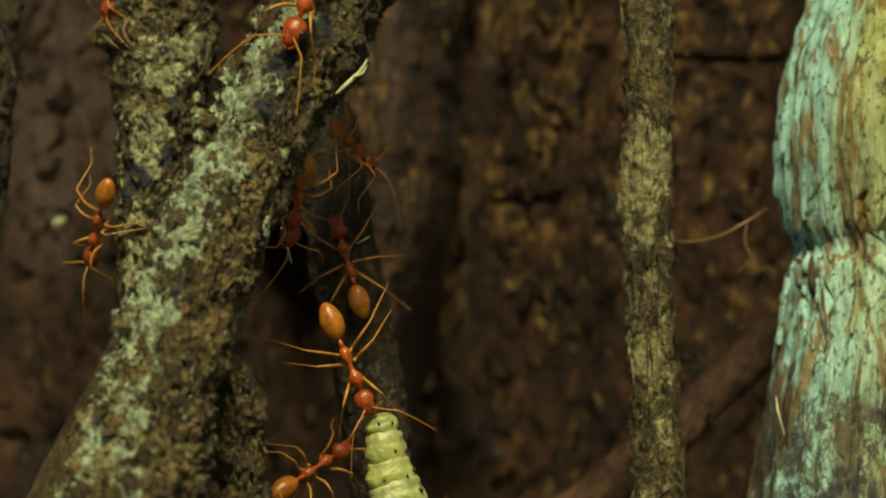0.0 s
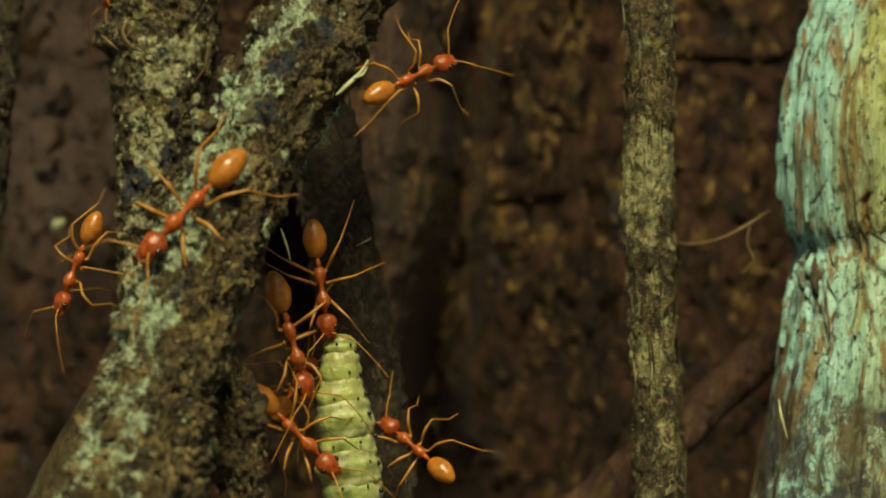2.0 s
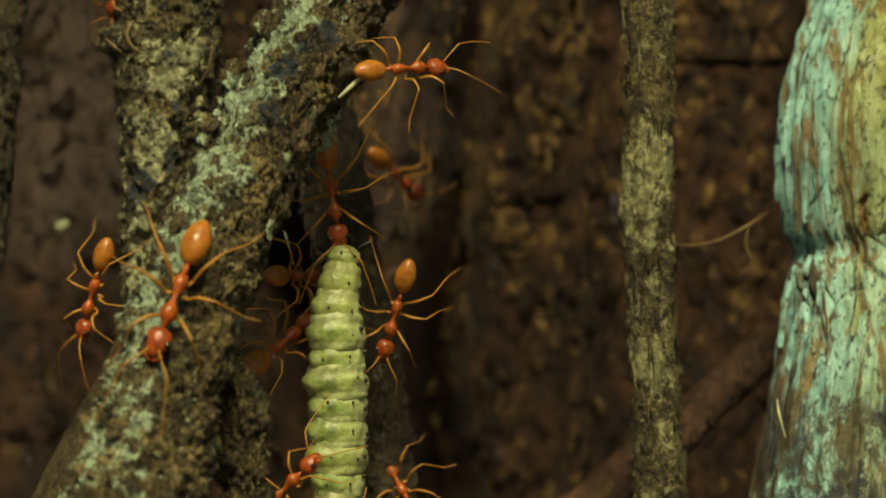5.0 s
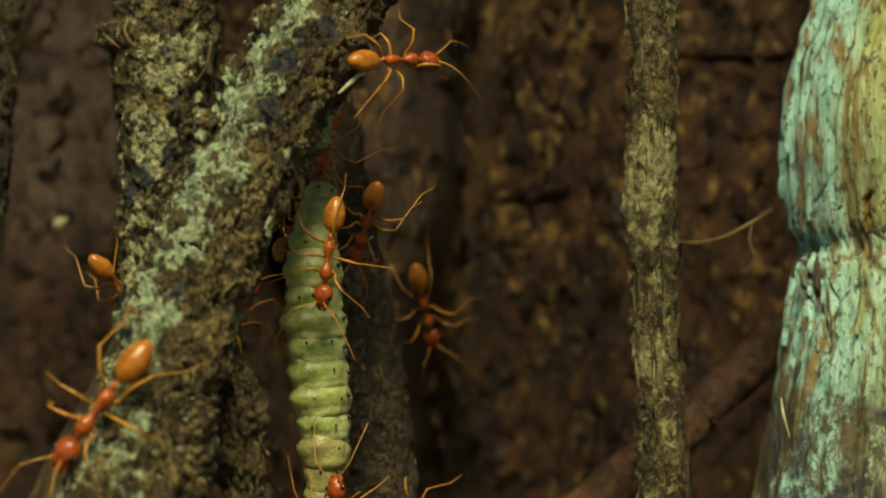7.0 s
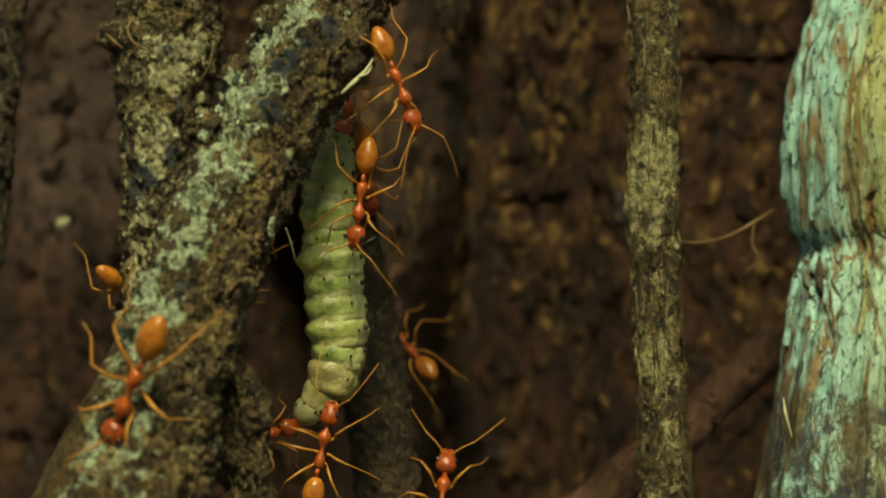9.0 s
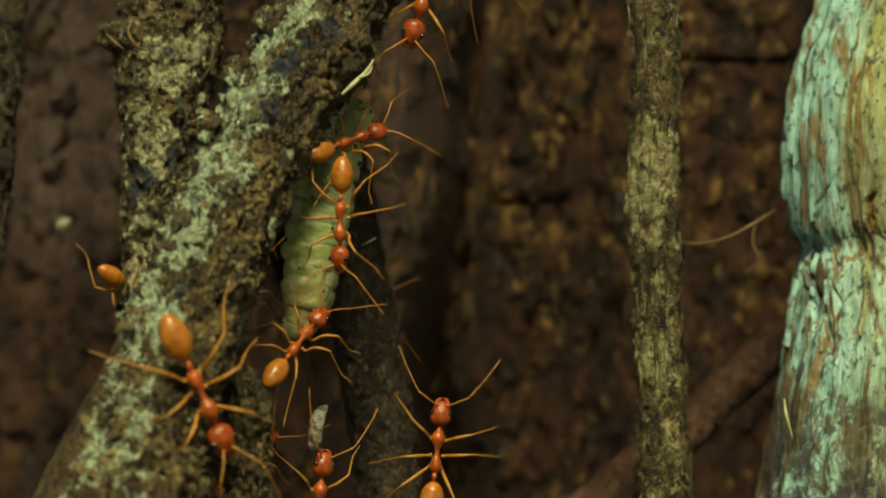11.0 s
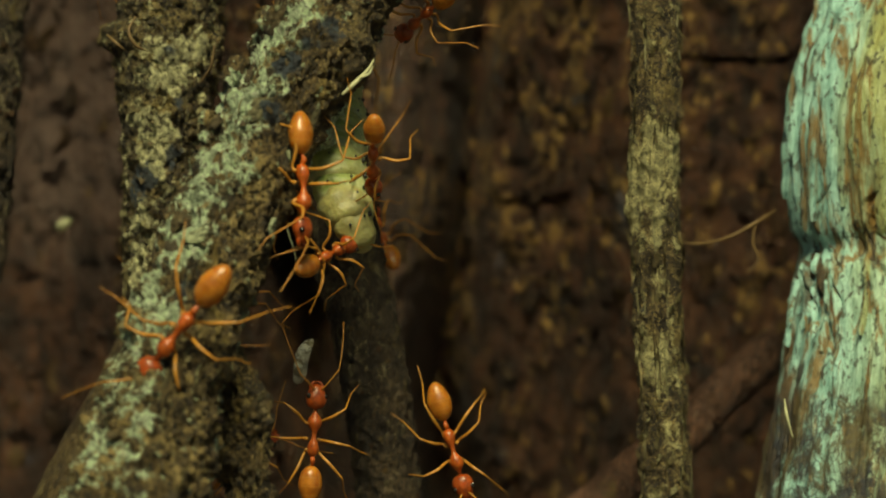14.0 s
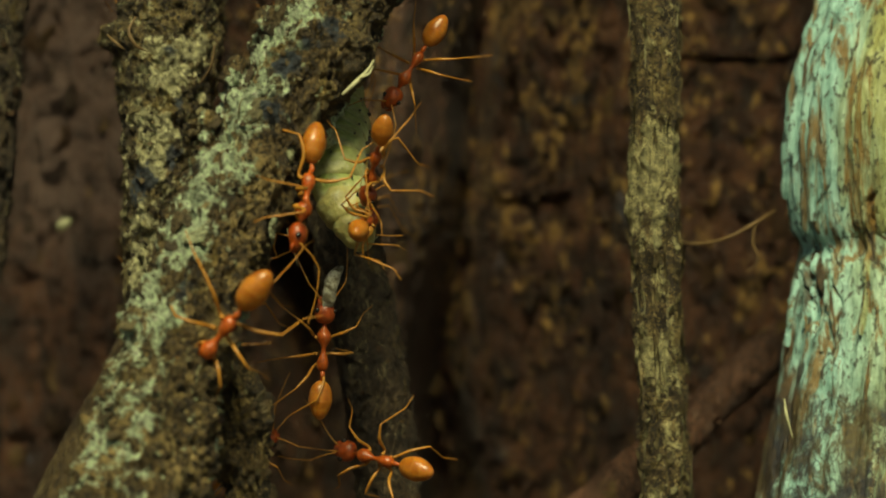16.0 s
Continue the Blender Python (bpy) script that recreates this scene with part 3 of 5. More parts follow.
def pale_crust(a, z, p):
    stain = 0.7 * max(0.0, noise.noise(Vector((p[0] * 0.3, 3, p[2] * 0.13))))
    wide = 0.55 + 0.02 * max(0.0, -3 - z)
    low = 0.72 * min(1.0, 1.5 * max(0.0, 1 - abs(a - 3.25) / wide)) * min(1.0, max(0.0, (2 - z) / 3)) * (0.75 + 0.9 * noise.noise(Vector((p[0] * 1.2, p[1], p[2] * 0.3))))
    warm = max(0.0, min(1.0, (a - 3.75) / 0.7)) + 0.5 * noise.noise(Vector((a * 3, 1.0, z * 0.12)))
    torn = max(0.0, min(1.0, (-9.6 - 1.6 * max(0.0, a - 4.1) - z) / 1.8)) + 0.6 * noise.noise(p * 0.55) + 0.3 * math.exp(-((z - 0.2) / 0.9) ** 2)
    if z < 0.5:
        warm *= 0.55
    return max(0.0, 0.8 - 1.0 * max(0.0, furrow(a, z)) - stain - low), min(1.0, max(0.0, warm)), torn


def stem(name, rows, around, step, bumps, material, label, category="branch", crust=None, up=True, down=True):
    ob = new(name, stem_mesh(name, rows, around, step, bumps, material, crust, up, down))
    return tagged(ob, label, category)


FRONT = [(-0.83, 0, 26.56, 3.27), (-4.57, -2, 18.47, 3.35), (-6.36, -3, 14.99, 3.3), (-9.54, -5.5, 8.77, 3.36), (-12.0, -8.5, 3.68, 3.25), (-14.05, -11.5, -1.93, 3.3), (-15.6, -14.5, -7.05, 3.45), (-17.2, -17.5, -13.92, 3.95), (-18.7, -20, -20.64, 4.4)]
LEFT = [(-16.9, 9, 27.65, 3.4), (-17.25, 9, 15.82, 3.25), (-17.5, 9, 10.44, 3.0), (-17.95, 9, 3.98, 2.4), (-18.4, 9, -2.12, 1.85), (-18.7, 8, -9.25, 1.9), (-19.2, 8, -23.53, 2.3)]
THIN = [(12.95, 8, 27.53, 1.5), (13.38, 8, 15.75, 1.5), (13.42, 8, 8.61, 1.5), (13.31, 8, 3.61, 1.64), (13.52, 8, -2.82, 1.5), (13.88, 8, -9.96, 1.5), (14.17, 8, -15.75, 1.64), (14.38, 8, -23.53, 1.71)]
PALE = [(34.4, 16, 28.5, 8.87), (32.3, 16, 16.3, 7.58), (30.22, 15, 8.87, 7.8), (30.03, 15, 2.98, 7.54), (30.45, 15, 0.04, 7.35), (30.34, 14, -3.63, 7.7), (29.7, 13, -9.45, 8.0), (29.1, 12, -16.02, 8.6), (28.56, 12, -23.94, 9.45)]
GREY = [(-8.17, 13, 12.44, 1.82), (-6.98, 12, 5.12, 2.25), (-6.01, 11, -0.33, 2.17), (-4.47, 10, -7.53, 2.09), (-3.37, 9, -15.82, 2.08), (-2.46, 8, -23.53, 2.14)]
ROOT = [(27.5, 27, -3.2, 1.6), (21.5, 25, -7.64, 1.5), (18.65, 25, -10.1, 1.45), (16.3, 24, -12.5, 1.45), (13.5, 22, -14.4, 1.5), (10.4, 20, -16.9, 1.6), (5.0, 18, -21.5, 1.7)]
front_branch = stem("leaning_branch", FRONT, 240, 0.13, front_bumps, BARK_FRONT, "knobbly leaning branch with flaking dark bark and pale green lichen", crust=ridge_crust)
STUB = [(-14.34, -9, -3.93, 0.99), (-11.58, -10, -8.19, 1.38), (-11.41, -10, -11.15, 1.51), (-11.31, -10, -14.44, 1.64), (-11.31, -10, -21.67, 1.97)]
stub = stem("branch_stub", STUB, 110, 0.16, front_bumps, BARK_FRONT, "short broken branch stub with rough lichened bark", crust=island_crust, up=False)
left_stem = stem("upright_stem", LEFT, 180, 0.15, left_bumps, BARK_LEFT, "upright stem with mottled yellow-grey crusty bark", "stem", crust=left_crust)
stem("smooth_stem", [(-15.6, 2, 2.12, 1.39), (-17.1, 1, -4.12, 1.9), (-19.28, 0, -9.61, 2.45), (-21.7, -1, -15.13, 2.95), (-24.8, -2, -22.5, 3.24)], 110, 0.25, smooth_bumps, BARK_SMOOTH, "smooth brown stem with small dark freckles", "stem", up=False)
grey_stem = stem("grey_stem", GREY, 130, 0.18, grey_bumps, BARK_GREY, "dark grey-brown stem with fine gritty bark", "stem", up=False)
liana = stem("thin_liana", THIN, 120, 0.12, thin_bumps, BARK_THIN, "thin straight liana with fibrous straw-brown bark", "vine", crust=liana_crust)
pale_tree = tagged(empty("pale_tree"), "pale mint-white tree with peeling ridges and brown furrows", "tree")
pale_trunk = stem("trunk", PALE, 460, 0.18, pale_bumps, BARK_PALE, "", "", crust=pale_crust)
pale_trunk.parent = pale_tree
root = stem("brown_root", ROOT, 90, 0.25, smooth_bumps, BARK_ROOT, "reddish brown root with raised knots", "root", up=False, down=False)
EDGE = [(-28.37, 14, 28.26, 1.65), (-28.66, 14, 16.16, 1.47), (-29.02, 14, 8.83, 1.39), (-29.65, 14, 1.5, 1.25), (-30.38, 14, -5.83, 1.47), (-30.93, 14, -24.15, 1.83)]
edge_stem = stem("edge_stem", EDGE, 90, 0.3, left_bumps, BARK_GREY, "dark upright stem with rough bark", "stem")


# ---- loose bark on the stems ----
def scale_mesh(name, seed, material, long=1.0):
    """A ragged bark scale about 1 across, domed, with a torn rim; unit size, its back at z = 0."""
    rnd = random.Random(seed)
    n = 9
    rim = []
    for i in range(n):
        w = 2 * math.pi * (i + rnd.uniform(-0.35, 0.35)) / n
        r = 0.5 * rnd.uniform(0.42, 1.2)
        rim.append((r * math.cos(w), r * long * math.sin(w)))
    curl = rnd.uniform(-0.25, 0.3)
    verts = [(x, y, curl * (x * x + y * y) * 2 - 0.05) for x, y in rim] + [(x * 0.97, y * 0.97, curl * (x * x + y * y) * 2 + 0.05 + rnd.uniform(-0.03, 0.03)) for x, y in rim]
    verts += [(x * 0.5, y * 0.5, 0.09 + rnd.uniform(-0.05, 0.05)) for x, y in rim] + [(0, 0, 0.1)]
    f = [(i, (i + 1) % n, n + (i + 1) % n, n + i) for i in range(n)] + [(n + i, n + (i + 1) % n, 2 * n + (i + 1) % n, 2 * n + i) for i in range(n)]
    f += [(2 * n + i, 2 * n + (i + 1) % n, 3 * n) for i in range(n)]
    return mesh(name, verts, f, material, True)


def lay(name, me, parent, place, out, along, size, rnd, tilt=0.35, spin=None):
    """Sets a scale on a surface: out is the way off it, along its length."""
    z = (out + Vector((rnd.uniform(-tilt, tilt), rnd.uniform(-tilt, tilt), rnd.uniform(-tilt, tilt)))).normalized()
    y = (along - z * along.dot(z)).normalized()
    x = y.cross(z)
    ob = new(name, me)
    ob.parent = parent
    turn = Matrix((x, y, z)).transposed().to_4x4() @ Matrix.Rotation(rnd.uniform(-0.4, 0.4) if spin is None else rnd.uniform(-spin, spin), 4, "Z")
    w = Vector((place[0] * MM, place[1] * MM, HIGH + place[2] * MM))
    ob.matrix_basis = Matrix.Translation(w) @ turn @ Matrix.Diagonal((size * MM, size * MM, size * MM, 1))
    return ob


def scatter_scales(rows, bumps, parent, material, count, arc, sizes, seed, long=1.2, spin=3.1, zs=(-17, 17)):
    rnd = random.Random(seed)
    kinds = [scale_mesh("bark_scale", seed + i, material, long) for i in range(7)]
    for i in range(count):
        p, d, t = skin(rows, bumps, rnd.uniform(*arc), rnd.uniform(*zs))
        lay("bark_scale", kinds[i % 7], parent, p, d, t, rnd.uniform(*sizes) * rnd.uniform(0.6, 1), rnd, 0.65, spin)


def plates(count, seed):
    """Bark plates proud of the old trunk, upright, set in rough columns."""
    rnd = random.Random(seed)
    kinds = [scale_mesh("bark_plate", seed + i, SCALE_BACK, 2.0) for i in range(8)]
    tree = old_trunk.data.vertices
    spots = [v.co for v in tree if abs(v.co.x) < 0.038 and v.co.y < 0.1 and abs(v.co.z - HIGH) < 0.022]
    for i in range(count):
        c = rnd.choice(spots)
        lay("bark_plate", kinds[i % 8], old_trunk, (c.x / MM, c.y / MM, (c.z - HIGH) / MM), Vector((0, -1, 0)), Vector((0, 0, 1)), rnd.uniform(0.5, 1.8), rnd, 0.6, 0.35)


plates(290, 61)
scatter_scales(FRONT, front_bumps, front_branch, SCALE_FRONT, 285, (3.1, 6.3), (0.25, 0.95), 11)
scatter_scales(LEFT, left_bumps, left_stem, SCALE_LEFT, 200, (3.0, 6.0), (0.3, 1.0), 23)
scatter_scales(THIN, thin_bumps, liana, FIBRE_TONES, 130, (3.1, 6.3), (0.25, 0.7), 37, 2.2, 0.6)
scatter_scales(STUB, front_bumps, stub, SCALE_FRONT, 40, (3.1, 6.3), (0.4, 1.1), 29, zs=(-18, -5))
scatter_scales(EDGE, left_bumps, edge_stem, SCALE_BACK, 30, (3.1, 6.3), (0.4, 1.1), 53)
scatter_scales(GREY, grey_bumps, grey_stem, SCALE_BACK, 60, (3.1, 6.3), (0.25, 0.7), 41)


def patch(rows, bumps, parent, spots, material, name, label, long=1.2):
    """Single larger scales and crusts at a stem: rows of (angle, z, size)."""
    for i, (a, z, size) in enumerate(spots):
        rnd = random.Random(100 + i)
        p, d, t = skin(rows, bumps, a, z)
        ob = lay(name, scale_mesh(name, 200 + i * 3, material, long), parent, p, d, t, size, rnd, 0.25, 0.6)
        tagged(ob, label)


patch(FRONT, front_bumps, front_branch, [(3.596, 9.02, 2), (3.68, 7.86, 1.3), (3.644, 12.45, 1.9), (3.671, 5.56, 1.4), (3.867, 0.3, 1.6), (3.707, -5.85, 1.3), (5.621, 8.18, 1.4), (5.55, 5.9, 1.5), (5.862, 1.62, 1.4), (4.424, 6.59, 1.6), (4.422, -0.87, 1.2), (3.814, -7.61, 1.4), (3.727, -10.53, 1.2)], SCALE_FRONT, "bark_flake", "thick lifted bark flake", 1.6)


def fibres(name, rows, bumps, parent, material, count, arc, zs, seed, lengths=(1.5, 5), thick=0.05):
    """Loose bark fibres that lie along a stem, lifting a little at their ends."""
    rnd = random.Random(seed)
    for i in range(count):
        a, z0 = rnd.uniform(*arc), rnd.uniform(*zs)
        n = rnd.uniform(*lengths)
        pts = []
        for u in (0, 0.35, 0.7, 1):
            p, d, t = skin(rows, bumps, a + 0.05 * u * rnd.uniform(-1, 1), z0 - n * u)
            pts.append(p + d * (0.03 + 0.25 * (abs(u - 0.5) * 2) ** 3 * rnd.random()) + Vector((0, 0, HIGH / MM)))
        part(name, limb_mesh(name, pts, [thick * 0.4, thick, thick * 0.9, thick * 0.3], 5, material, 4), parent)


def curled_flake(a, z, width, roll, seed):
    """A torn bark flake that stands off the branch and rolls outwards, with thickness and a ragged rim."""
    rnd = random.Random(seed)
    p, d, t = skin(FRONT, front_bumps, a, z)
    side = t.cross(d).normalized()
    if side.z < 0:
        side = -side
    n, m = 12, 7
    verts = []
    for thick in (0.0, 0.13):
        for i in range(n + 1):
            w = radians(-30 + roll * i / n)
            for j in range(m):
                u = (j / (m - 1) - 0.5) * width * (1 - 0.35 * (i / n) ** 2) + rnd.uniform(-0.08, 0.08)
                r = 0.55 + 0.10 * math.sin(j * 2.1 + seed) - thick + 0.06 * rnd.uniform(-1, 1)
                q = p + t * u + d * (0.35 - r * math.cos(w) + 0.12 * i / n) + side * (r * math.sin(w) + 0.2)
                verts.append((q[0] * MM, q[1] * MM, HIGH + q[2] * MM))
    k = (n + 1) * m
    f = [(i * m + j, i * m + j + 1, (i + 1) * m + j + 1, (i + 1) * m + j) for i in range(n) for j in range(m - 1)]
    f += [tuple(v + k for v in reversed(q)) for q in f]
    rim = [j for j in range(m)] + [i * m + m - 1 for i in range(1, n + 1)] + [n * m + j for j in range(m - 2, -1, -1)] + [i * m for i in range(n - 1, 0, -1)]
    f += [(rim[i], rim[i - 1], rim[i - 1] + k, rim[i] + k) for i in range(len(rim))]
    me = mesh("curled_flake", verts, f, BARK_FRONT)
    me.attributes.new("crust", "FLOAT", "POINT").data.foreach_set("value", [-0.1 + 1.3 * noise.noise((7 * i / len(verts), seed, 0.5)) for i in range(len(verts))])
    me.attributes.new("ink", "FLOAT", "POINT").data.foreach_set("value", [0.0] * len(verts))
    part("curled_flake", me, front_branch, "torn bark flake rolled outwards")


for k, (a, z, width, roll) in enumerate(((3.42, 8.6, 1.9, 230), (3.5, 7.9, 1.2, 200), (3.36, 11.9, 1.7, 210), (3.4, 5.6, 1.3, 190), (3.5, 4.6, 0.9, 170), (5.7, 6.2, 1.0, 160))):
    curled_flake(a, z, width, roll, 7 + k)

fibres("bark_fibre", THIN, thin_bumps, liana, FIBRE_TONES, 60, (3.2, 6.2), (-14, 17), 5)
fibres("bark_fibre", LEFT, left_bumps, left_stem, FIBRE_TONES, 22, (3.1, 4.6), (-3, 5), 8, (0.6, 1.8), 0.045)
fibres("bark_fibre", FRONT, front_bumps, front_branch, FIBRE_TONES, 36, (3.4, 5.9), (-13, 14), 9, (0.5, 1.6), 0.045)
fibres("bark_fibre", STUB, front_bumps, stub, FIBRE_TONES, 10, (3.8, 5.9), (-14, -6), 10, (0.5, 1.4), 0.04)


def peel(rows, bumps, parent, a, z0, z1, width, seed):
    """A long strip of peeling bark on the pale trunk, with thickness and torn ends."""
    rnd = random.Random(seed)
    n = 26
    verts = []
    for i in range(n + 1):
        z = z0 + (z1 - z0) * i / n
        end = min(1.0, 6 * min(i, n - i) / n + 0.25)
        w = width * end * (0.85 + 0.25 * noise.noise((z * 0.6, seed, 0)))
        lift = 0.10 + 0.5 * max(0.0, 1 - 5 * min(i, n - i) / n) * 0.4
        for k, h in ((-0.5, -0.1), (-0.42, lift), (0.0, lift + 0.12), (0.42, lift), (0.5, -0.1)):
            p, d, t = skin(rows, bumps, a + 0.03 * noise.noise((z * 0.3, seed, 4)) + k * w, z)
            q = p + d * (h + 0.05 * rnd.uniform(-1, 1))
            verts.append((q[0] * MM, q[1] * MM, HIGH + q[2] * MM))
    f = [(i * 5 + j, i * 5 + j + 1, (i + 1) * 5 + j + 1, (i + 1) * 5 + j) for i in range(n) for j in range(4)]
    me = mesh("bark_strip", verts, f, BARK_PALE)
    me.attributes.new("crust", "FLOAT", "POINT").data.foreach_set("value", [0.75] * len(verts))
    me.attributes.new("ink", "FLOAT", "POINT").data.foreach_set("value", [max(0.0, min(1.0, (a - 3.7) / 0.7))] * len(verts))
    part("bark_strip", me, parent, "loose mint-white bark strip")


for k, (a, z0, z1, w) in enumerate(((3.25, 15.5, 3.5, 0.10), (3.42, 17, 6.0, 0.09), (3.58, 16, 1.8, 0.10), (3.78, 17, 2.6, 0.10), (3.40, -3, -7.5, 0.06), (3.62, -1.5, -6.5, 0.06), (3.85, -2, -8, 0.08), (4.05, 17, 3, 0.12), (4.2, -1, -7, 0.08))):
    peel(PALE, pale_bumps, pale_trunk, a, z0, z1, w, k)


# ---- the ants ----
def weaver_ant():
    ant = tagged(empty("weaver_ant"), "orange weaver ant with amber abdomen and long thin legs", "ant", "weaver ants")

    def rings(u, a):
        return 0.010 * math.cos(u * 26) * (1 if 0.1 < u < 0.9 else 0)

    gaster = turned("gaster", [(x - 2.8, r) for x, r in rounded(2.5, 0.76, 30, 1.15, 0.7)], 22, ANT_AMBER, 0.92, 0.0, rings)
    part("gaster", gaster, ant, "amber banded abdomen")
    part("petiole", limb_mesh("petiole", [(-1.75, 0, -0.1), (-1.45, 0, 0.1), (-1.2, 0, 0.16), (-0.85, 0, 0)], [0.09, 0.11, 0.17, 0.11], 10, ANT_RED), ant)
    part("thorax", turned("thorax", [(-1.0, 0.1), (-0.92, 0.24), (-0.72, 0.35), (-0.42, 0.37), (-0.12, 0.29), (0.12, 0.17), (0.4, 0.14), (0.65, 0.19), (0.85, 0.34), (1.1, 0.44), (1.4, 0.42), (1.62, 0.27), (1.8, 0.14), (2.1, 0.12)], 16, ANT_RED, 1.1, 0.12), ant)
    head = part("head", turned("head", [(x + 2.8, r) for x, r in rounded(1.6, 0.67, 22, 0.6, 1.7)], 20, ANT_HEAD, 0.8), ant, "red-brown head")
    for s in (-1, 1):
        eye = turned("eye", rounded(0.36, 0.17, 8), 10, EYE)
        part("eye", eye, head, "black compound eye", (2.85 * MM, s * 0.55 * MM, 0.24 * MM))
        part("mandible", limb_mesh("mandible", [(3.3, s * 0.36, -0.05), (3.5, s * 0.34, -0.1), (3.68, s * 0.2, -0.12), (3.74, s * 0.02, -0.12)], [0.14, 0.13, 0.1, 0.04], 8, ANT_HEAD), head)
        scape = part("antenna", limb_mesh("antenna", [(0, 0, 0), (0.5, s * 0.5, 0.4), (1.1, s * 1.15, 0.6)], [0.06, 0.045, 0.055], 7, ANT_LEG), ant, at=(3.25 * MM, s * 0.25 * MM, 0.3 * MM))
        part("flagellum", limb_mesh("flagellum", [(1.1, s * 1.15, 0.6), (2.0, s * 1.55, 0.35), (3.0, s * 1.95, -0.05), (3.9, s * 2.25, -0.5)], [0.038, 0.034, 0.035, 0.038], 7, ANT_LEG), scape)
        for x, aim, far in ((1.05, 48, 3.9), (0.1, 95, 4.0), (-0.55, 140, 5.0)):
            w = radians(aim) * s
            d = Vector((math.cos(w), math.sin(w), 0))
            k = far / 4.0
            e = Vector((-d.y, d.x, 0)) * s * (0.35 if aim > 60 else -0.35)
            hip, knee = Vector((0, 0, 0)), d * 1.85 * k + Vector((0, 0, 0.95))
            ankle = d * 3.1 * k + e * 0.6 + Vector((0, 0, -0.85))
            toe = d * far + e + Vector((0, 0, -1.25))
            leg = part("leg", limb_mesh("leg", [hip, hip + d * 0.35 + Vector((0, 0, -0.1)), (hip + knee) / 2 + Vector((0, 0, 0.2)), knee], [0.13, 0.09, 0.105, 0.06], 8, ANT_LEG), ant, at=(x * MM, s * 0.3 * MM, -0.2 * MM))
            part("tibia", limb_mesh("tibia", [knee, (knee + ankle) / 2, ankle, (ankle + toe) / 2, toe], [0.055, 0.058, 0.038, 0.03, 0.02], 7, ANT_LEG), leg)
    return ant


ANT_SIZES = [1.13, 0.9, 0.88, 1.05, 1.0, 0.88, 0.96, 0.88, 0.88, 0.88, 0.88, 1.03, 0.88, 0.88, 0.99, 1.0, 0.96, 0.88, 0.88, 0.88, 0.88]
ants = [weaver_ant()]
ants += [copy_thing(ants[0], pose(0, 0, 0)) for _ in ANT_SIZES[1:]]
for ant, size in zip(ants, ANT_SIZES):
    ant.scale = (size, size, size)
for i, label in {10: 'orange weaver ant biting the caterpillar by its head end', 6: 'orange weaver ant dragging the caterpillar by its tail', 9: 'red-orange weaver ant straddling the green caterpillar', 16: 'orange weaver ant carrying a pale wood flake', 0: 'bright orange weaver ant on the lichened leaning branch', 1: 'dull orange weaver ant beside the mottled upright stem', 2: 'orange weaver ant reaching out from the branch edge', 11: 'bright orange weaver ant walking down the branch edge', 14: 'dull red weaver ant climbing near the grey stem', 12: 'dull red weaver ant in shade by the grey stem'}.items():
    tagged(ants[i], label)


# ---- the caterpillar, in rigid rings ----
GIRTH = [1.0, 1.25, 1.5, 1.7, 1.8, 1.85, 1.85, 1.85, 1.8, 1.7, 1.5, 1.2, 0.95]


def caterpillar():
    grub = tagged(empty("caterpillar"), "plump pale green caterpillar with black dots, dragged by ants", "caterpillar")
    out = []
    for i, r in enumerate(GIRTH):
        last = i == len(GIRTH) - 1

        def folds(u, a, k=i):
            lobe = 0.05 * math.cos(2 * a + 0.6) + 0.03 * math.cos(5 * a + 1.0)
            crease = -0.07 * math.exp(-((u - 0.40) / 0.04) ** 2) - 0.05 * math.exp(-((u - 0.64) / 0.035) ** 2)
            wrinkle = 0.09 * noise.noise((math.cos(a) * 1.9, math.sin(a) * 1.9 + 3 * k, u * 6)) + 0.04 * noise.noise((math.cos(a) * 5, math.sin(a) * 5 + 3 * k, u * 14))
            flap = (0.17 + 0.07 * math.sin(k * 4.1)) * max(0.0, math.cos(a - 2.8)) ** 6 * math.exp(-((u - 0.5) / 0.11) ** 2)
            wart = 0.09 * max(0.0, math.cos(a - 1.9)) ** 14 * math.exp(-((u - 0.5) / 0.10) ** 2)
            return (lobe + flap + wart) * math.sin(math.pi * u) + crease + wrinkle

        if last:
            me = turned("head", rounded(2.0, r, 16, 0.8, 1.0), 24, GRUB_HEAD, 0.95)
        else:
            me = turned("body_ring", rounded(3.3 if i else 1.7, r * (0.95 + 0.05 * math.sin(i * 2.7)), 26, 2.1, 1.5), 44, GRUB if i < 10 else GRUB_FORE, 0.95, 0.0, folds)
        ring = part("head" if last else "body_ring", me, grub, "olive head with dark spots" if last else "")
        for w in (62, 118, 160, 20):
            a = radians(w + 9 * math.sin(i * 2.3 + w))
            dot = turned("spot", rounded(0.22 + 0.1 * (w < 30), 0.08 + 0.06 * (w < 30), 6), 8, SPOT)
            part("spot", dot, ring, "black dot", (0.25 * math.sin(i + w) * MM, r * 0.97 * math.cos(a) * MM, r * 0.95 * math.sin(a) * MM))
        out.append(ring)
    return grub, out


grub, grub_rings = caterpillar()


# ---- small things ----
flake = tagged(new("wood_flake", turned("wood_flake", [(x, r) for x, r in rounded(2.9, 0.62, 18, 1.4, 2.2)], 18, CHIP, 0.6, 0.2, lambda u, a: 0.25 * math.sin(3 * a + 5 * u) + 0.15 * math.sin(11 * u + a) + 0.25 * noise.noise((3 * math.cos(a), 3 * math.sin(a), 9 * u)))), "small grey-white dead wood flake carried by an ant", "wood flake")


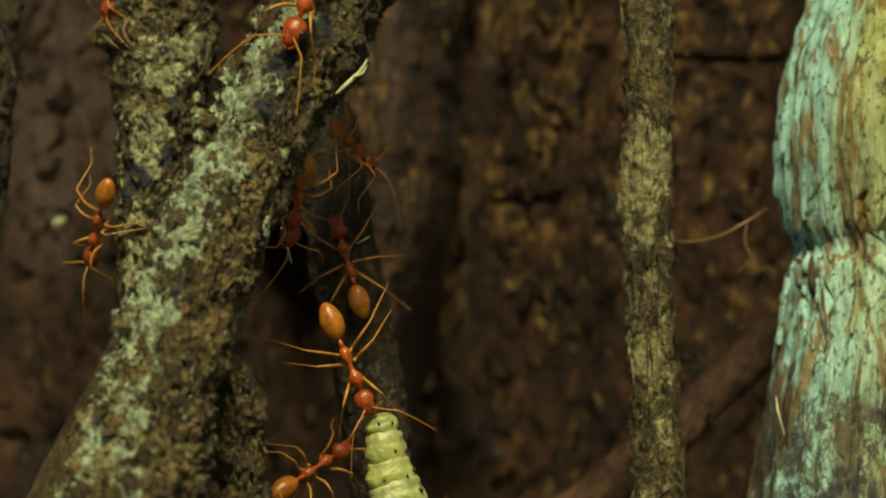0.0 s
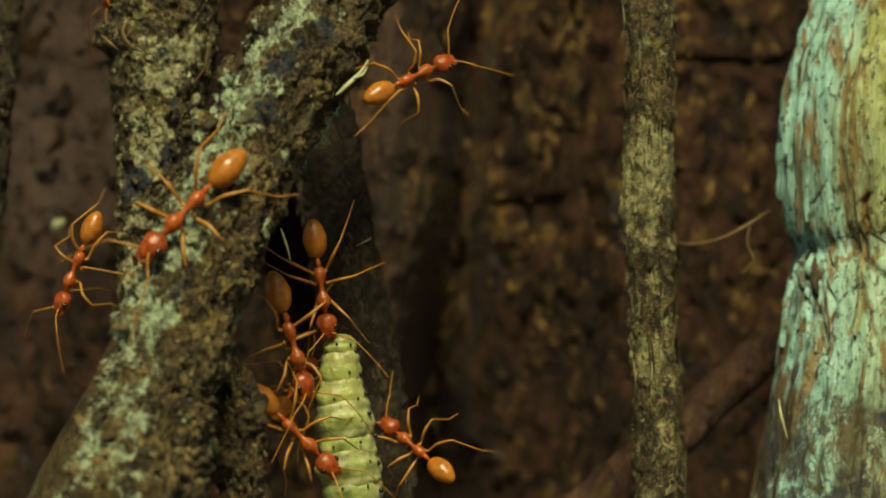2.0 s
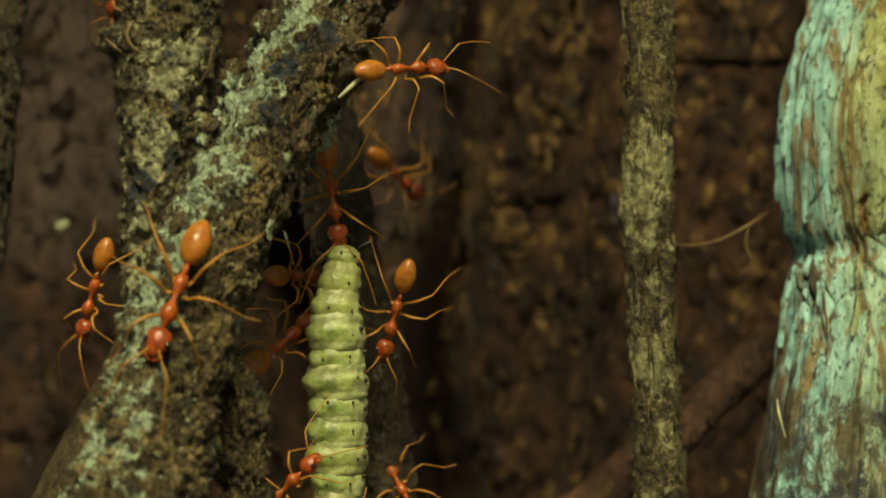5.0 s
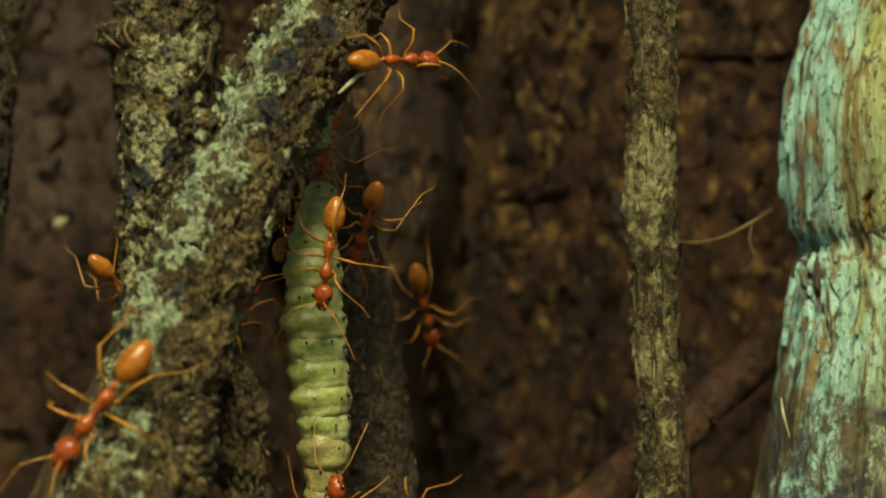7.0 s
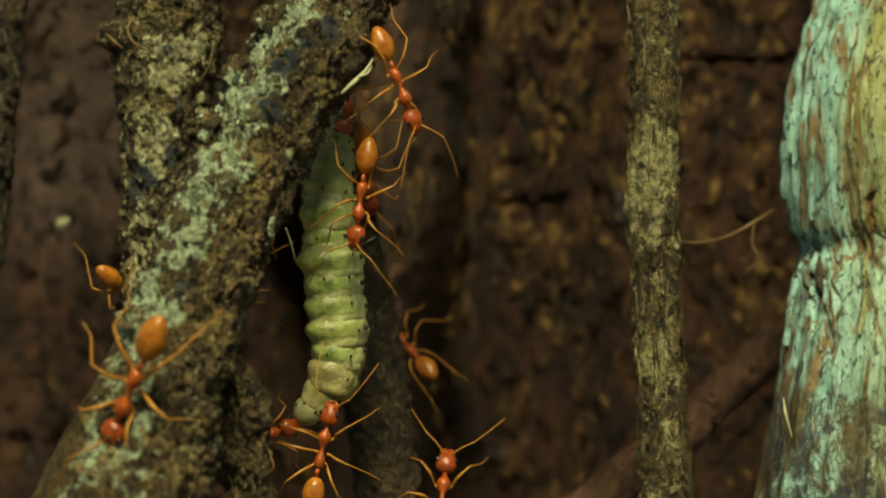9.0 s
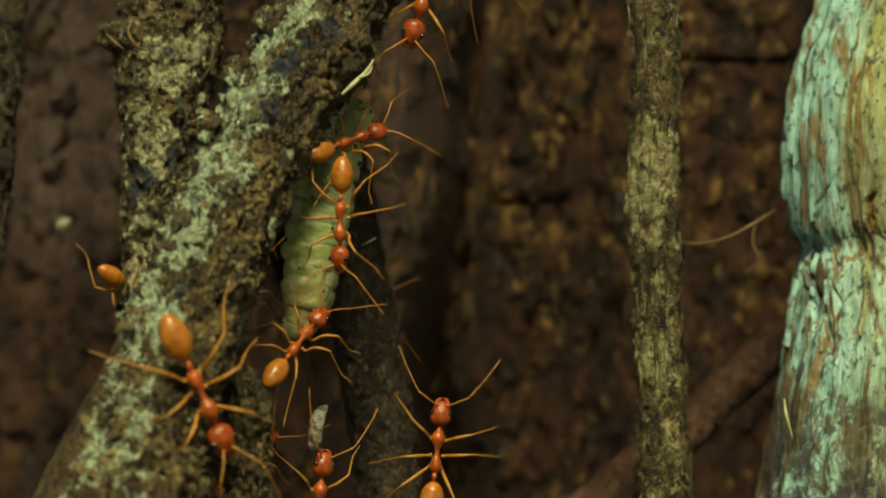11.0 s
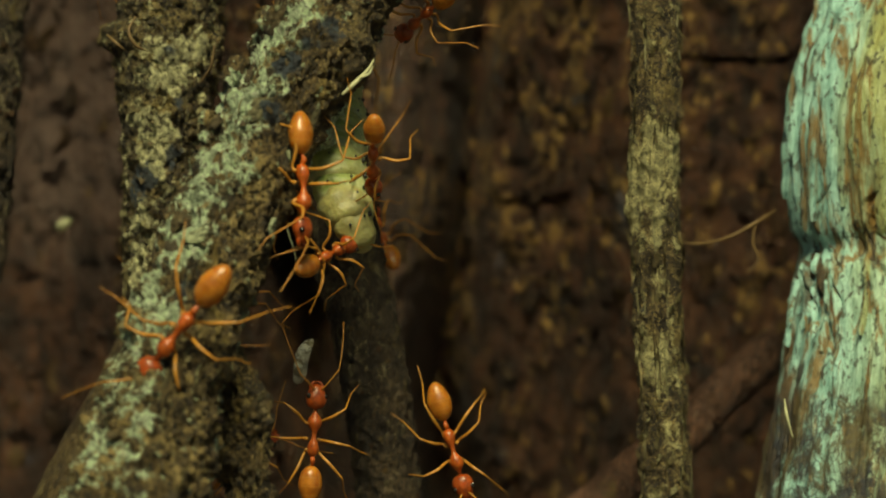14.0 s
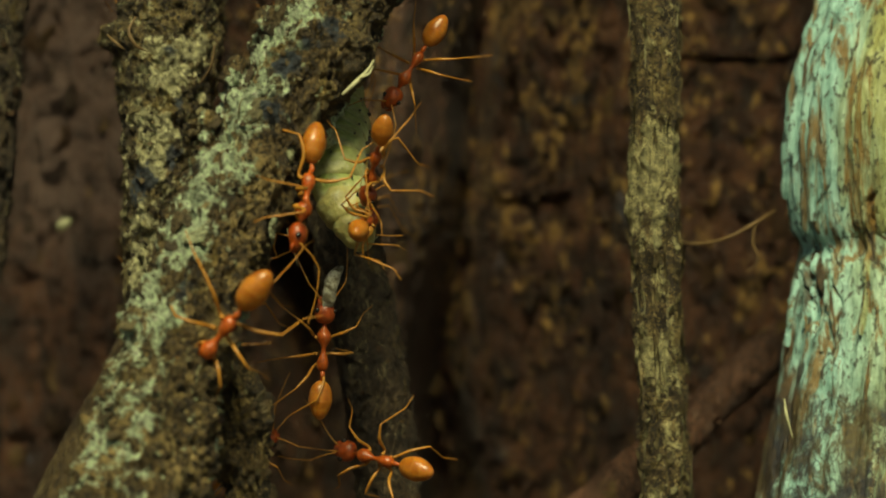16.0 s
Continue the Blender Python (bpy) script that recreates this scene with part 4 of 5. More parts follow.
def wisp(name, pts, radii, material, label, category, parent=None):
    """A thin dry thing through pts, in mm from the subject's height."""
    me = limb_mesh(name, [(x, y, z + HIGH / MM) for x, y, z in pts], radii, 7, material, 8)
    if parent:
        return part(name, me, parent, label)
    return tagged(new(name, me), label, category)


wisp("straw_splinter", [(-5.95, -7.6, 9.08), (-5.29, -7.4, 9.69), (-4.54, -7, 10.44), (-4.08, -6.5, 11.2)], [0.06, 0.14, 0.11, 0.04], STRAW, "pale green dry splinter stuck on the branch", "splinter")
wisp("straw_splinter", [(-4.93, -7.4, 10.09), (-4.4, -7.4, 10.29), (-4.14, -7, 10.77)], [0.05, 0.08, 0.03], STRAW, "pale green dry splinter stuck on the branch", "splinter")
wisp("straw_splinter", [(21.47, 7, -9.42), (21.57, 6.5, -10.43), (21.96, 6.5, -11.88)], [0.04, 0.1, 0.05], STRAW, "pale straw splinter standing off the pale trunk", "splinter")
wisp("dry_rootlet", [(15.45, 20, 0.49), (17.07, 19, 0.34), (18.86, 18, 0.78), (20.72, 18, 1.79), (22.1, 20, 2.59)], [0.08, 0.11, 0.10, 0.11, 0.07], ROOTLET, "thin pale brown rootlet hanging in a curve", "rootlet")
wisp("dry_rootlet", [(20.65, 18, 1.83), (20.43, 18, 0.41), (20.8, 18, -0.71), (20.05, 18, -1.6)], [0.10, 0.09, 0.08, 0.04], ROOTLET, "short forked rootlet hanging down", "rootlet")
wisp("dry_twig", [(16.28, 36, 13.75), (20.21, 35, 13.74), (22.6, 35, 13.7), (24.31, 34, 13.72)], [0.05, 0.09, 0.08, 0.05], BARK_BACK, "thin dark brown twig lying against the old bark", "twig")
wisp("bark_curl", [(-19.13, 4.5, 14.45), (-19.51, 4, 13.54), (-19.08, 4, 12.66), (-18.35, 4.5, 12.27)], [0.05, 0.11, 0.11, 0.04], ROOTLET, "", "curl", left_stem)
wisp("bark_curl", [(-21.12, 7, 13.47), (-20.49, 6, 12.92), (-19.96, 6, 12.49)], [0.05, 0.1, 0.03], ROOTLET, "", "curl", left_stem)
wisp("bark_curl", [(-14.17, 4, 12.66), (-14.45, 4, 11.26), (-15.19, 4.5, 10.23)], [0.05, 0.07, 0.04], ROOTLET, "", "curl", left_stem)
wisp("dry_hair", [(-9.86, 8, 1.29), (-9.48, 7.5, 0.21), (-9.16, 7.5, -1.1)], [0.03, 0.05, 0.02], STRAW, "pale dry plant hair on the grey stem", "plant hair")
wisp("dry_hair", [(-5.1, 6, 0.21), (-4.56, 5.5, 0.46), (-4.1, 5.5, 0.74)], [0.02, 0.05, 0.02], STRAW, "pale dry plant hair on the grey stem", "plant hair")
wisp("pale_chip", [(-27.8, 41, 1.47), (-27.36, 40, 1.75), (-26.93, 40.5, 2.08)], [0.25, 0.45, 0.2], STRAW, "small pale chip caught on the old bark", "chip")

# lens-shaped scars on the brown root: a raised lip round a slit
def knot_mesh(seed):
    rnd = random.Random(seed)
    n = 14
    verts = []
    for r, h in ((0.62, -0.12), (0.52, 0.10), (0.38, 0.16), (0.24, 0.03), (0.10, -0.02)):
        for i in range(n):
            a = 2 * math.pi * i / n
            k = r * rnd.uniform(0.93, 1.07)
            verts.append((k * math.cos(a), 0.62 * k * math.sin(a), h))
    verts.append((0, 0, 0.05))
    f = ring_faces(5, n, False) + [(4 * n + i, 4 * n + (i + 1) % n, 5 * n) for i in range(n)]
    return mesh("knot", verts, f, BARK_ROOT)


for a, z, size in ((4.5, -10.6, 1.15), (5.3, -11.2, 0.9), (4.2, -12.6, 0.8), (3.7, -9.3, 0.8), (4.7, -15.2, 1.3), (4.1, -14.6, 0.9), (5.0, -8.6, 0.7)):
    p, d, t = skin(ROOT, smooth_bumps, a, z)
    lay("knot", knot_mesh(int(size * 50)), root, p, d, t, size, random.Random(3), 0.1)


# ---- what moves ----
def reach(ant, p, legs, t, holds):
    """Which leg takes which foothold, and its turn: the choice that bends the legs least."""
    row = [np.interp(t, p[:, 0], p[:, k]) for k in (1, 2, 3)]
    near = p[np.argmin(abs(p[:, 0] - t))]
    body = pose(row[0] * MM, row[1] * MM, HIGH + row[2] * MM, *near[4:]) @ Matrix.Diagonal((*ant.scale, 1))
    back = body.inverted()
    turns = {}
    for i, o in enumerate(legs):
        tip = o.children[0].data.vertices[-1].co
        for h, (x, z) in enumerate(holds):
            hip = body @ o.location
            flat = Vector((x * MM - hip.x, 0, HIGH + z * MM - hip.z))
            spare = (tip.length * ant.scale[0]) ** 2 - flat.length_squared
            deep = min(0.0018, math.sqrt(spare)) if spare > 0 else 0.0
            aim = (back @ (hip + flat + Vector((0, deep, 0)))) - o.location
            turns[i, h] = tip.rotation_difference(aim)
    best = min(itertools.permutations(range(len(legs)), len(holds)), key=lambda c: sum(turns[i, h].angle ** 2 for h, i in enumerate(c)))
    return [(i, turns[i, h]) for h, i in enumerate(best) if turns[i, h].angle < 1.25]


def free(t, times):
    """Whether a leg may step at t: not close to a time at which it holds, nor between two that follow soon on each other."""
    return all(abs(t - u) > 0.55 for u in times) and not any(u < t < w and w - u < 1.8 for u, w in zip(times, times[1:]))


def crawl(ant, rows, feet=()):
    """An ant along rows of (seconds, x, y, z in mm, turns in degrees); its legs step as it covers ground, its feelers sway.
    feet: rows of (seconds, [(x, z), ...]) in mm, the footholds that its legs reach for at those times."""
    walk(ant, [(t, pose(x * MM, y * MM, HIGH + z * MM, rx, ry, rz)) for t, x, y, z, rx, ry, rz in rows])
    p = np.array(rows, float)
    ticks = np.arange(0, 16.01, 0.2)
    xyz = np.stack([np.interp(ticks, p[:, 0], p[:, k]) for k in (1, 2, 3)], 1)
    way = np.concatenate([[0], np.cumsum(np.linalg.norm(np.diff(xyz, axis=0), axis=1))])
    legs = [o for o in ant.children if o.name.startswith("leg")]
    feelers = [o for o in ant.children if o.name.startswith("antenna")]
    seed = abs(p[0, 1]) + abs(p[0, 3])
    held = [[] for _ in legs]
    for t, holds in feet:
        for leg, turn in reach(ant, p, legs, t, holds):
            held[leg].append((t, turn))
    for i, o in enumerate(legs):
        base = Matrix.Translation(o.location)
        rest = 9 * math.sin(seed * 3.7 + i * 2.9)
        keys = [(t, base @ pose(0, 0, 0, 0, 0, rest + 15 * math.sin(w * 1.5 + math.pi * (i % 2) + 0.4 * i))) for t, w in zip(ticks, way) if free(t, [u for u, _ in held[i]])]
        keys += [(t, base @ turn.to_matrix().to_4x4()) for t, turn in held[i]]
        walk(o, sorted(keys, key=lambda k: k[0]))
    for i, o in enumerate(feelers):
        base = o.location.copy()
        keys = [(t, Matrix.Translation(base) @ pose(0, 0, 0, 0, 12 * math.sin(t * 2.1 + i + seed), 16 * math.sin(t * 3.3 + 2 * i + seed))) for t in ticks[::2]]
        walk(o, keys)


def creep(rows):
    """The caterpillar: its rings strung along a bent line that changes in time, tail first in each row, in mm."""
    places = []
    for t, line in rows:
        c = glide(line, 12)
        s = np.concatenate([[0], np.cumsum(np.linalg.norm(np.diff(c, axis=0), axis=1))])
        u = np.linspace(0.02, 0.98, len(GIRTH)) * s[-1]
        spot = np.stack([np.interp(u, s, c[:, k]) for k in range(3)], 1)
        places.append((t, spot, np.gradient(spot, axis=0)))
    walk(grub, [(t, Matrix.Translation((p[6][0] * MM, p[6][1] * MM, HIGH + p[6][2] * MM))) for t, p, _ in places])
    for i, ring in enumerate(grub_rings):
        keys = []
        for t, p, d in places:
            x = Vector(d[i]).normalized()
            z = Vector((0.15, -1, 0.1))
            z = (z - x * z.dot(x)).normalized()
            y = z.cross(x)
            turn = Matrix((x, y, z)).transposed().to_4x4()
            keys.append((t, Matrix.Translation(Vector(p[i] - p[6]) * MM) @ turn))
        walk(ring, keys)


def motions():
    crawl(ants[0], [(0, -7.26, -7.53, 15.57, -44, 64, -147), (0.5, -9.65, -9.25, 11.28, -49, 58, -153), (1, -12.12, -13.57, 3.52, -57, 65, -147), (1.5, -12.6, -14.29, 2.32, -64, 58, -153), (2, -14.09, -14.13, 2.42, -58, 45, -161), (2.5, -14.15, -14.14, 2.38, -57, 45, -161), (3, -11.09, -14.25, 0.8, -10, 77, -82), (3.5, -11.31, -14.3, 1.13, -25, 75, -99), (4, -11.86, -14.7, 0.93, -54, 72, -133), (4.2, -12.3, -15.02, 0.66, -55, 70, -137), (6.3, -18.35, -19.77, -7.92, -46, 56, -160), (6.5, -18.51, -19.86, -8.22, -61, 52, -177), (7, -18.77, -20.08, -8.8, -60, 53, -178), (7.5, -16.98, -20.12, -7.46, -131, 66, 124), (8, -17.03, -20.17, -7.57, -120, 57, 131), (8.5, -17.04, -20.14, -7.52, -118, 57, 133), (9, -17.14, -20.19, -7.66, -114, 59, 138), (9.2, -17.14, -20.24, -7.73, -114, 59, 138), (11.3, -13.19, -19.06, -7.77, 82, 61, 15), (11.5, -13.13, -18.99, -7.76, 80, 61, 13), (12, -13.14, -18.64, -7.01, 82, 65, 12), (12.5, -14.71, -19.2, -5.96, -30, 74, -114), (13, -14.7, -18.9, -5.42, -63, 62, -147), (13.5, -14.7, -18.14, -4.07, -106, 50, 159), (14, -14.68, -18.36, -4.46, -107, 50, 160), (14.5, -14.62, -18.44, -4.62, -109, 51, 158), (15, -14.59, -18.4, -4.57, -109, 49, 158), (15.5, -14.56, -18.26, -4.34, -110, 46, 155), (16, -12.43, -17.14, -4.65, -137, 48, 154)], [(2.0, [(-12.72, 6.57), (-8.69, 3.11), (-15.86, 4.05), (-16.56, 2.16), (-11.14, -1.46), (-14.29, -1.14)]), (6.5, [(-17.48, -4.5), (-13.41, -6.43), (-20.38, -7.26), (-20.53, -8.73), (-17.48, -9.71), (-14.88, -10.32)]), (7.0, [(-17.66, -4.41), (-13.42, -6.55), (-20.86, -7.71), (-20.86, -9.12), (-17.66, -9.81), (-14.84, -11.0)]), (8.0, [(-17.61, -6.55), (-12.2, -3.34), (-19.84, -9.0), (-13.43, -9.15), (-15.93, -10.37)]), (9.0, [(-17.4, -4.32), (-12.16, -3.41), (-19.53, -8.81), (-13.73, -9.59)]), (11.5, [(-12.72, -1.91), (-10.72, -6.74), (-10.88, -8.06), (-16.26, -9.6), (-15.64, -11.59), (-13.8, -10.36)]), (12.5, [(-20.31, -6.91), (-11.79, -6.12), (-10.84, -1.39), (-16.37, -8.01), (-13.05, -7.86), (-17.31, -5.02)]), (14.0, [(-14.56, 0.71), (-19.81, -1.82), (-8.76, -3.24), (-11.85, -6.02), (-14.62, -8.09), (-17.25, -3.61)]), (15.5, [(-20.9, -2.51), (-14.56, 0.67), (-10.75, -3.46), (-12.02, -6.15), (-14.56, -8.69)]), (16.0, [(-14.41, 0.56), (-15.19, -3.17), (-16.12, -5.81), (-8.82, -3.95), (-10.84, -6.43), (-13.17, -8.14)])])
    crawl(ants[1], [(0, -21.27, 6, 1.35, -108, 53, 113), (0.5, -21.7, 6, 0.12, -115, 60, 107), (1, -22.1, 6, -0.92, -46, 76, 180), (1.5, -22.38, 6, -1.18, -46, 74, 180), (2, -22.56, 6, -1, -47, 68, 180), (2.5, -22.8, 6, -1, -47, 67, 180), (3, -22.56, 6, -1.06, -49, 62, 180), (3.5, -22.16, 6, -1.7, -48, 63, 180), (4, -22.39, 6, -2.36, -49, 61, 180), (4.2, -22.53, 6, -2.66, -50, 59, 180), (6.5, -19.84, 7, -2.54, 175, 43, 42), (7, -19.83, 9, -2.88, 169, 41, 38), (8, -19.98, 9, -3.4, 172, 37, 40), (9, -19.56, 9, -3.28, -179, 35, 46), (11.5, -19.3, 9, -3.01, -178, 31, 46), (12.3, -17.0, 13, -3.6, -180, 32, 45), (16, -17.0, 13, -3.6, -180, 32, 45)], [(2.0, [(-20.35, 5.14), (-23.11, 0.54), (-20.1, 0.75), (-21.56, -2.36), (-20.0, -3.74)])])
    crawl(ants[2], [(0, -5.31, 3, 6.37, 72, 26, 61), (0.5, -5.19, 1, 7.05, 43, -9, 69), (1, -2.36, -6, 9.75, 47, -37, 53), (1.5, -1.53, -6, 10.3, 53, -29, 44), (2, -1.51, -6, 10.16, 58, -23, 32), (2.5, -1.79, -6, 10.25, 56, -17, 37), (3, -2.09, -6, 10.19, 57, -11, 36), (3.5, -2.16, -6, 10.52, 56, -9, 40), (4, -1.99, -6, 10.63, 57, -6, 40), (6.5, -2.44, -6, 11.24, 59, -2, 31), (7, -2.52, -6, 11.11, 58, -2, 38), (7.5, -2.4, -6, 11.04, 56, -3, 47), (8, -2.3, -6, 10.97, 54, 1, 59), (8.5, -1.93, -6, 10.85, 57, 8, 61), (9, -2.62, -6, 9.83, 60, 68, 0), (9.2, -3.26, -6, 9.61, 61, 71, 0), (10.2, -5.58, 6, 6.37, 64, 78, 0), (11.3, -5.58, -6.5, 6.5, 43, -36, 60), (11.5, -5.67, -6.5, 6.77, 41, -38, 62), (12, -6.64, 5, 7.08, 25, -62, 81), (13, -9.77, 8, 8.96, 106, -82, 0), (16, -9.77, 8, 8.96, 106, -82, 0)], [(2.0, [(-2.58, 14.36), (-6.67, 10.43), (-2.42, 7.0)]), (6.5, [(-4.95, 12.03), (-2.56, 14.32), (-3.97, 8.2), (0.61, 8.43)]), (7.0, [(-4.89, 11.91), (-2.44, 14.36), (-3.68, 7.2), (-0.26, 10.4)]), (8.0, [(-2.73, 14.15), (-4.95, 11.63), (-0.7, 8.52), (-5.12, 8.36), (-3.15, 7.71)]), (9.0, [(-3.1, 14.6), (-5.79, 7.54), (-2.93, 7.88), (-0.58, 11.58)])])
    crawl(ants[3], [(0, -8.49, -3, 2.75, 146, 45, 102), (0.5, -9.09, -3, -1, -126, 79, 180), (1, -9.37, -3, -5.13, -127, 84, 180), (1.5, -9.5, -3, -6.61, 54, 75, 0), (2, -8.8, -3, -5.37, 54, 74, 0), (2.5, -9.33, -3, -4.84, -127, 86, 180), (3, -11.89, -16.5, -5.89, 152, 65, 110), (3.5, -13.61, -20.77, -11.94, 162, 45, 108), (4, -13.03, -20, -14.45, 104, 54, 74), (4.6, -11.67, -24, -19.57, 116, 55, 68), (16, -11.67, -24, -19.57, 116, 55, 68)], [(2.0, [(-7.59, -3.36), (-8.59, -3.03), (-11.58, -6.68), (-8.76, -5.35), (-10.08, -8.17), (-7.76, -10.83)])])
    crawl(ants[4], [(0, -8.06, -4, -18.76, 76, 15, 33), (0.5, -7.78, -4, -15.65, 69, 15, 0), (1, -7.58, -4, -13.71, 69, 19, 0), (1.5, -7.93, -4, -11.81, 68, 41, 0), (2, -8.5, -4, -10.92, 69, 45, 0), (2.5, -8.74, -4, -11.27, 68, 26, 0), (3, -8.79, -4, -9.94, 68, 24, 0), (3.5, -8.56, -4, -9, 69, 22, 0), (4, -8.1, -4, -7.97, 81, 24, 34), (4.2, -8.01, -4, -7.63, 82, 24, 37), (5.2, -10.24, 3, -5.52, 48, -32, 57), (6.5, -11.78, 4, -5.37, 44, -37, 60), (7.5, -13.29, 4, -3.55, 36, -51, 65), (16, -13.29, 4, -3.55, 36, -51, 65)], [(2.0, [(-13.83, -10.12), (-5.74, -10.28), (-9.21, -14.74), (-7.72, -13.42)])])
    crawl(ants[5], [(0, -7.66, 3, -13.79, 71, -27, 36), (0.5, -7.95, 3, -13.44, 52, -45, 59), (1, -8.27, 3, -12.24, 40, -48, 71), (1.5, -8.49, 3, -10.45, 40, -48, 71), (2, -8.78, 3, -8.49, 50, -32, 66), (2.5, -8.85, 3, -5.76, 80, 7, 60), (3, -8.63, 3, -4.61, 84, 13, 50), (3.5, -8.4, 3, -3.68, 91, 19, 60), (4, -8.45, 3, -2.56, 90, 24, 45), (4.2, -8.44, 3, -2.3, 89, 22, 46), (6.5, -8.94, 3, 0.29, 36, -35, 79), (7, -8.99, 3, 1.2, 42, -32, 74), (7.5, -9.57, 3, 1.87, 60, -13, 67), (8.5, -11.77, 3, 2.95, 55, -22, 66), (16, -11.77, 3, 2.95, 55, -22, 66)])
    crawl(ants[6], [(0, -5.35, -1, -6.96, 88, 67, 0), (0.5, -6.03, -1, -5.59, 89, 75, 0), (1, -6.59, -1, -3.8, 89, 76, 0), (1.5, -6.59, -1, -2.47, 89, 80, 0), (2, -7.06, -1, -1.99, 89, 82, 0), (2.5, -6.81, -1, -0.89, 89, 78, 0), (3, -6.68, -1, 0.27, 88, 74, 0), (3.5, -6.35, -1, 1.4, 89, 78, 0), (4, -6.41, -1, 1.83, 89, 79, 0), (4.2, -6.43, -1, 1.96, 89, 80, 0), (6.5, -6.91, 2, 6.54, -176, 56, 93), (7, -7, 2, 6.2, -156, 54, 109), (7.5, -6.78, 3, 7.63, -154, 54, 110), (8, -6.79, 4, 7.98, -158, 55, 107), (8.5, -6.51, 5, 8.61, -156, 61, 110), (9, -5.85, 7, 10.02, -89, 84, 180), (11.3, -5.1, 7, 14.95, 0, 90, 0), (16, -5.1, 7, 14.95, 0, 90, 0)])
    crawl(ants[7], [(0, -5.54, 7, -1.09, -90, -74, 180), (0.5, -5.63, 7, 3.14, -11, -38, 97), (1, -6.96, 7, 5.99, 8, -33, 86), (1.5, -7.57, 7, 8.35, 0, -55, 90), (2.5, -8.38, 7, 12.44, 0, -90, 0), (16, -8.38, 7, 12.44, 0, -90, 0)])
    crawl(ants[8], [(0, 0.62, 3, -21.99, -80, -65, 180), (0.5, 0.1, 3, -19.13, -80, -58, 180), (1, -0.39, 3, -15.82, -49, -34, 134), (1.5, -1.34, 3, -13.99, -18, -35, 112), (2, -1.36, 3, -12.27, -57, -32, 141), (2.5, -1.6, 3, -9.8, -111, 11, 127), (3, -2.05, 3, -7.26, -137, 37, 130), (3.5, -2.6, 3, -5.63, -151, 56, 126), (4, -2.66, 3, -4.78, -101, 71, 180), (4.2, -2.55, 3, -4.96, -101, 72, 180), (6.5, -4.02, 3, 0.43, -167, 49, 111), (7, -4.59, 3, 1.38, -168, 48, 111), (7.5, -4.68, 3, 1.96, -179, 45, 102), (8, -4.93, 3, 2.31, 166, 51, 90), (8.5, -5.26, 3, 4.08, 143, 45, 73), (9, -4.61, 3, 4.69, 158, 54, 83), (9.2, -4.62, 3, 5.05, 158, 54, 83), (10.2, -6.53, 8, 8.39, 166, 56, 90), (11.3, -8.01, 9, 12.22, 167, 63, 90), (16, -8.01, 9, 12.22, 167, 63, 90)], [(2.0, [(-1.33, -9.93), (1.23, -10.27), (-3.88, -11.81), (-2.18, -14.71), (-2.52, -13.85)])])
    crawl(ants[9], [(0, -10.1, -4, -21.98, 66, -86, 0), (4.2, -9.98, -4, -19.71, 1, -59, 66), (6.3, -7.4, -4, -2.83, 114, 88, 0), (6.5, -7.04, -4, -2.03, -162, 59, 82), (7, -6.61, -4, -0.42, -66, 82, 180), (7.5, -6.28, -4, 0.38, -66, 81, 180), (8, -5.54, -4, 0.46, -66, 84, 180), (8.5, -4.96, -4, 1.55, -67, 76, 180), (9, -4.81, -4, 3.11, -66, 82, 180), (9.2, -4.73, -4, 3.2, -66, 81, 180), (11.3, -6.08, -7, 1.5, -66, 89, 180), (11.5, -6.04, -7, 1.29, -66, 88, 180), (12, -5.29, -7, 2.04, -160, 57, 83), (12.5, -5.09, -7, 3.37, -138, 40, 97), (13, -4.54, -7, 4.59, -140, 37, 93), (13.5, -4.14, -7, 5.29, -148, 38, 87), (14, -4.08, -7, 5.32, -145, 44, 92), (14.5, -3.95, -7, 5.45, -144, 43, 93), (15, -3.8, -7, 5.57, -135, 62, 107), (15.5, -3.85, -7, 5.12, -131, 54, 109), (16, -4.02, -7, 5.04, -131, 51, 108)], [(6.5, [(-11.27, -2.38), (-8.96, 2.24), (-5.49, -1.23)]), (7.0, [(-10.43, 5.58), (-11.28, -2.32), (-5.35, 6.02), (-5.69, -0.7)]), (8.0, [(-10.45, 5.7), (-9.62, -0.91), (-5.16, 0.18), (-3.84, 3.32)]), (9.0, [(-7.54, 9.14), (-2.62, 4.22), (-9.24, 0.49), (-7.37, -0.36), (-4.32, 4.73)]), (11.5, [(-8.92, 7.59), (-11.2, 0.16), (-4.94, 3.13), (-9.89, -2.35)]), (12.5, [(-3.13, 5.22), (-4.31, 1.71), (-7.48, 0.7)]), (14.0, [(-1.92, 6.78), (-8.28, 8.9), (-3.55, 3.19), (-6.65, 0.42)]), (15.5, [(-8.17, 8.91), (-2.14, 7.73), (-3.48, 0.7), (-6.16, 0.03)])])
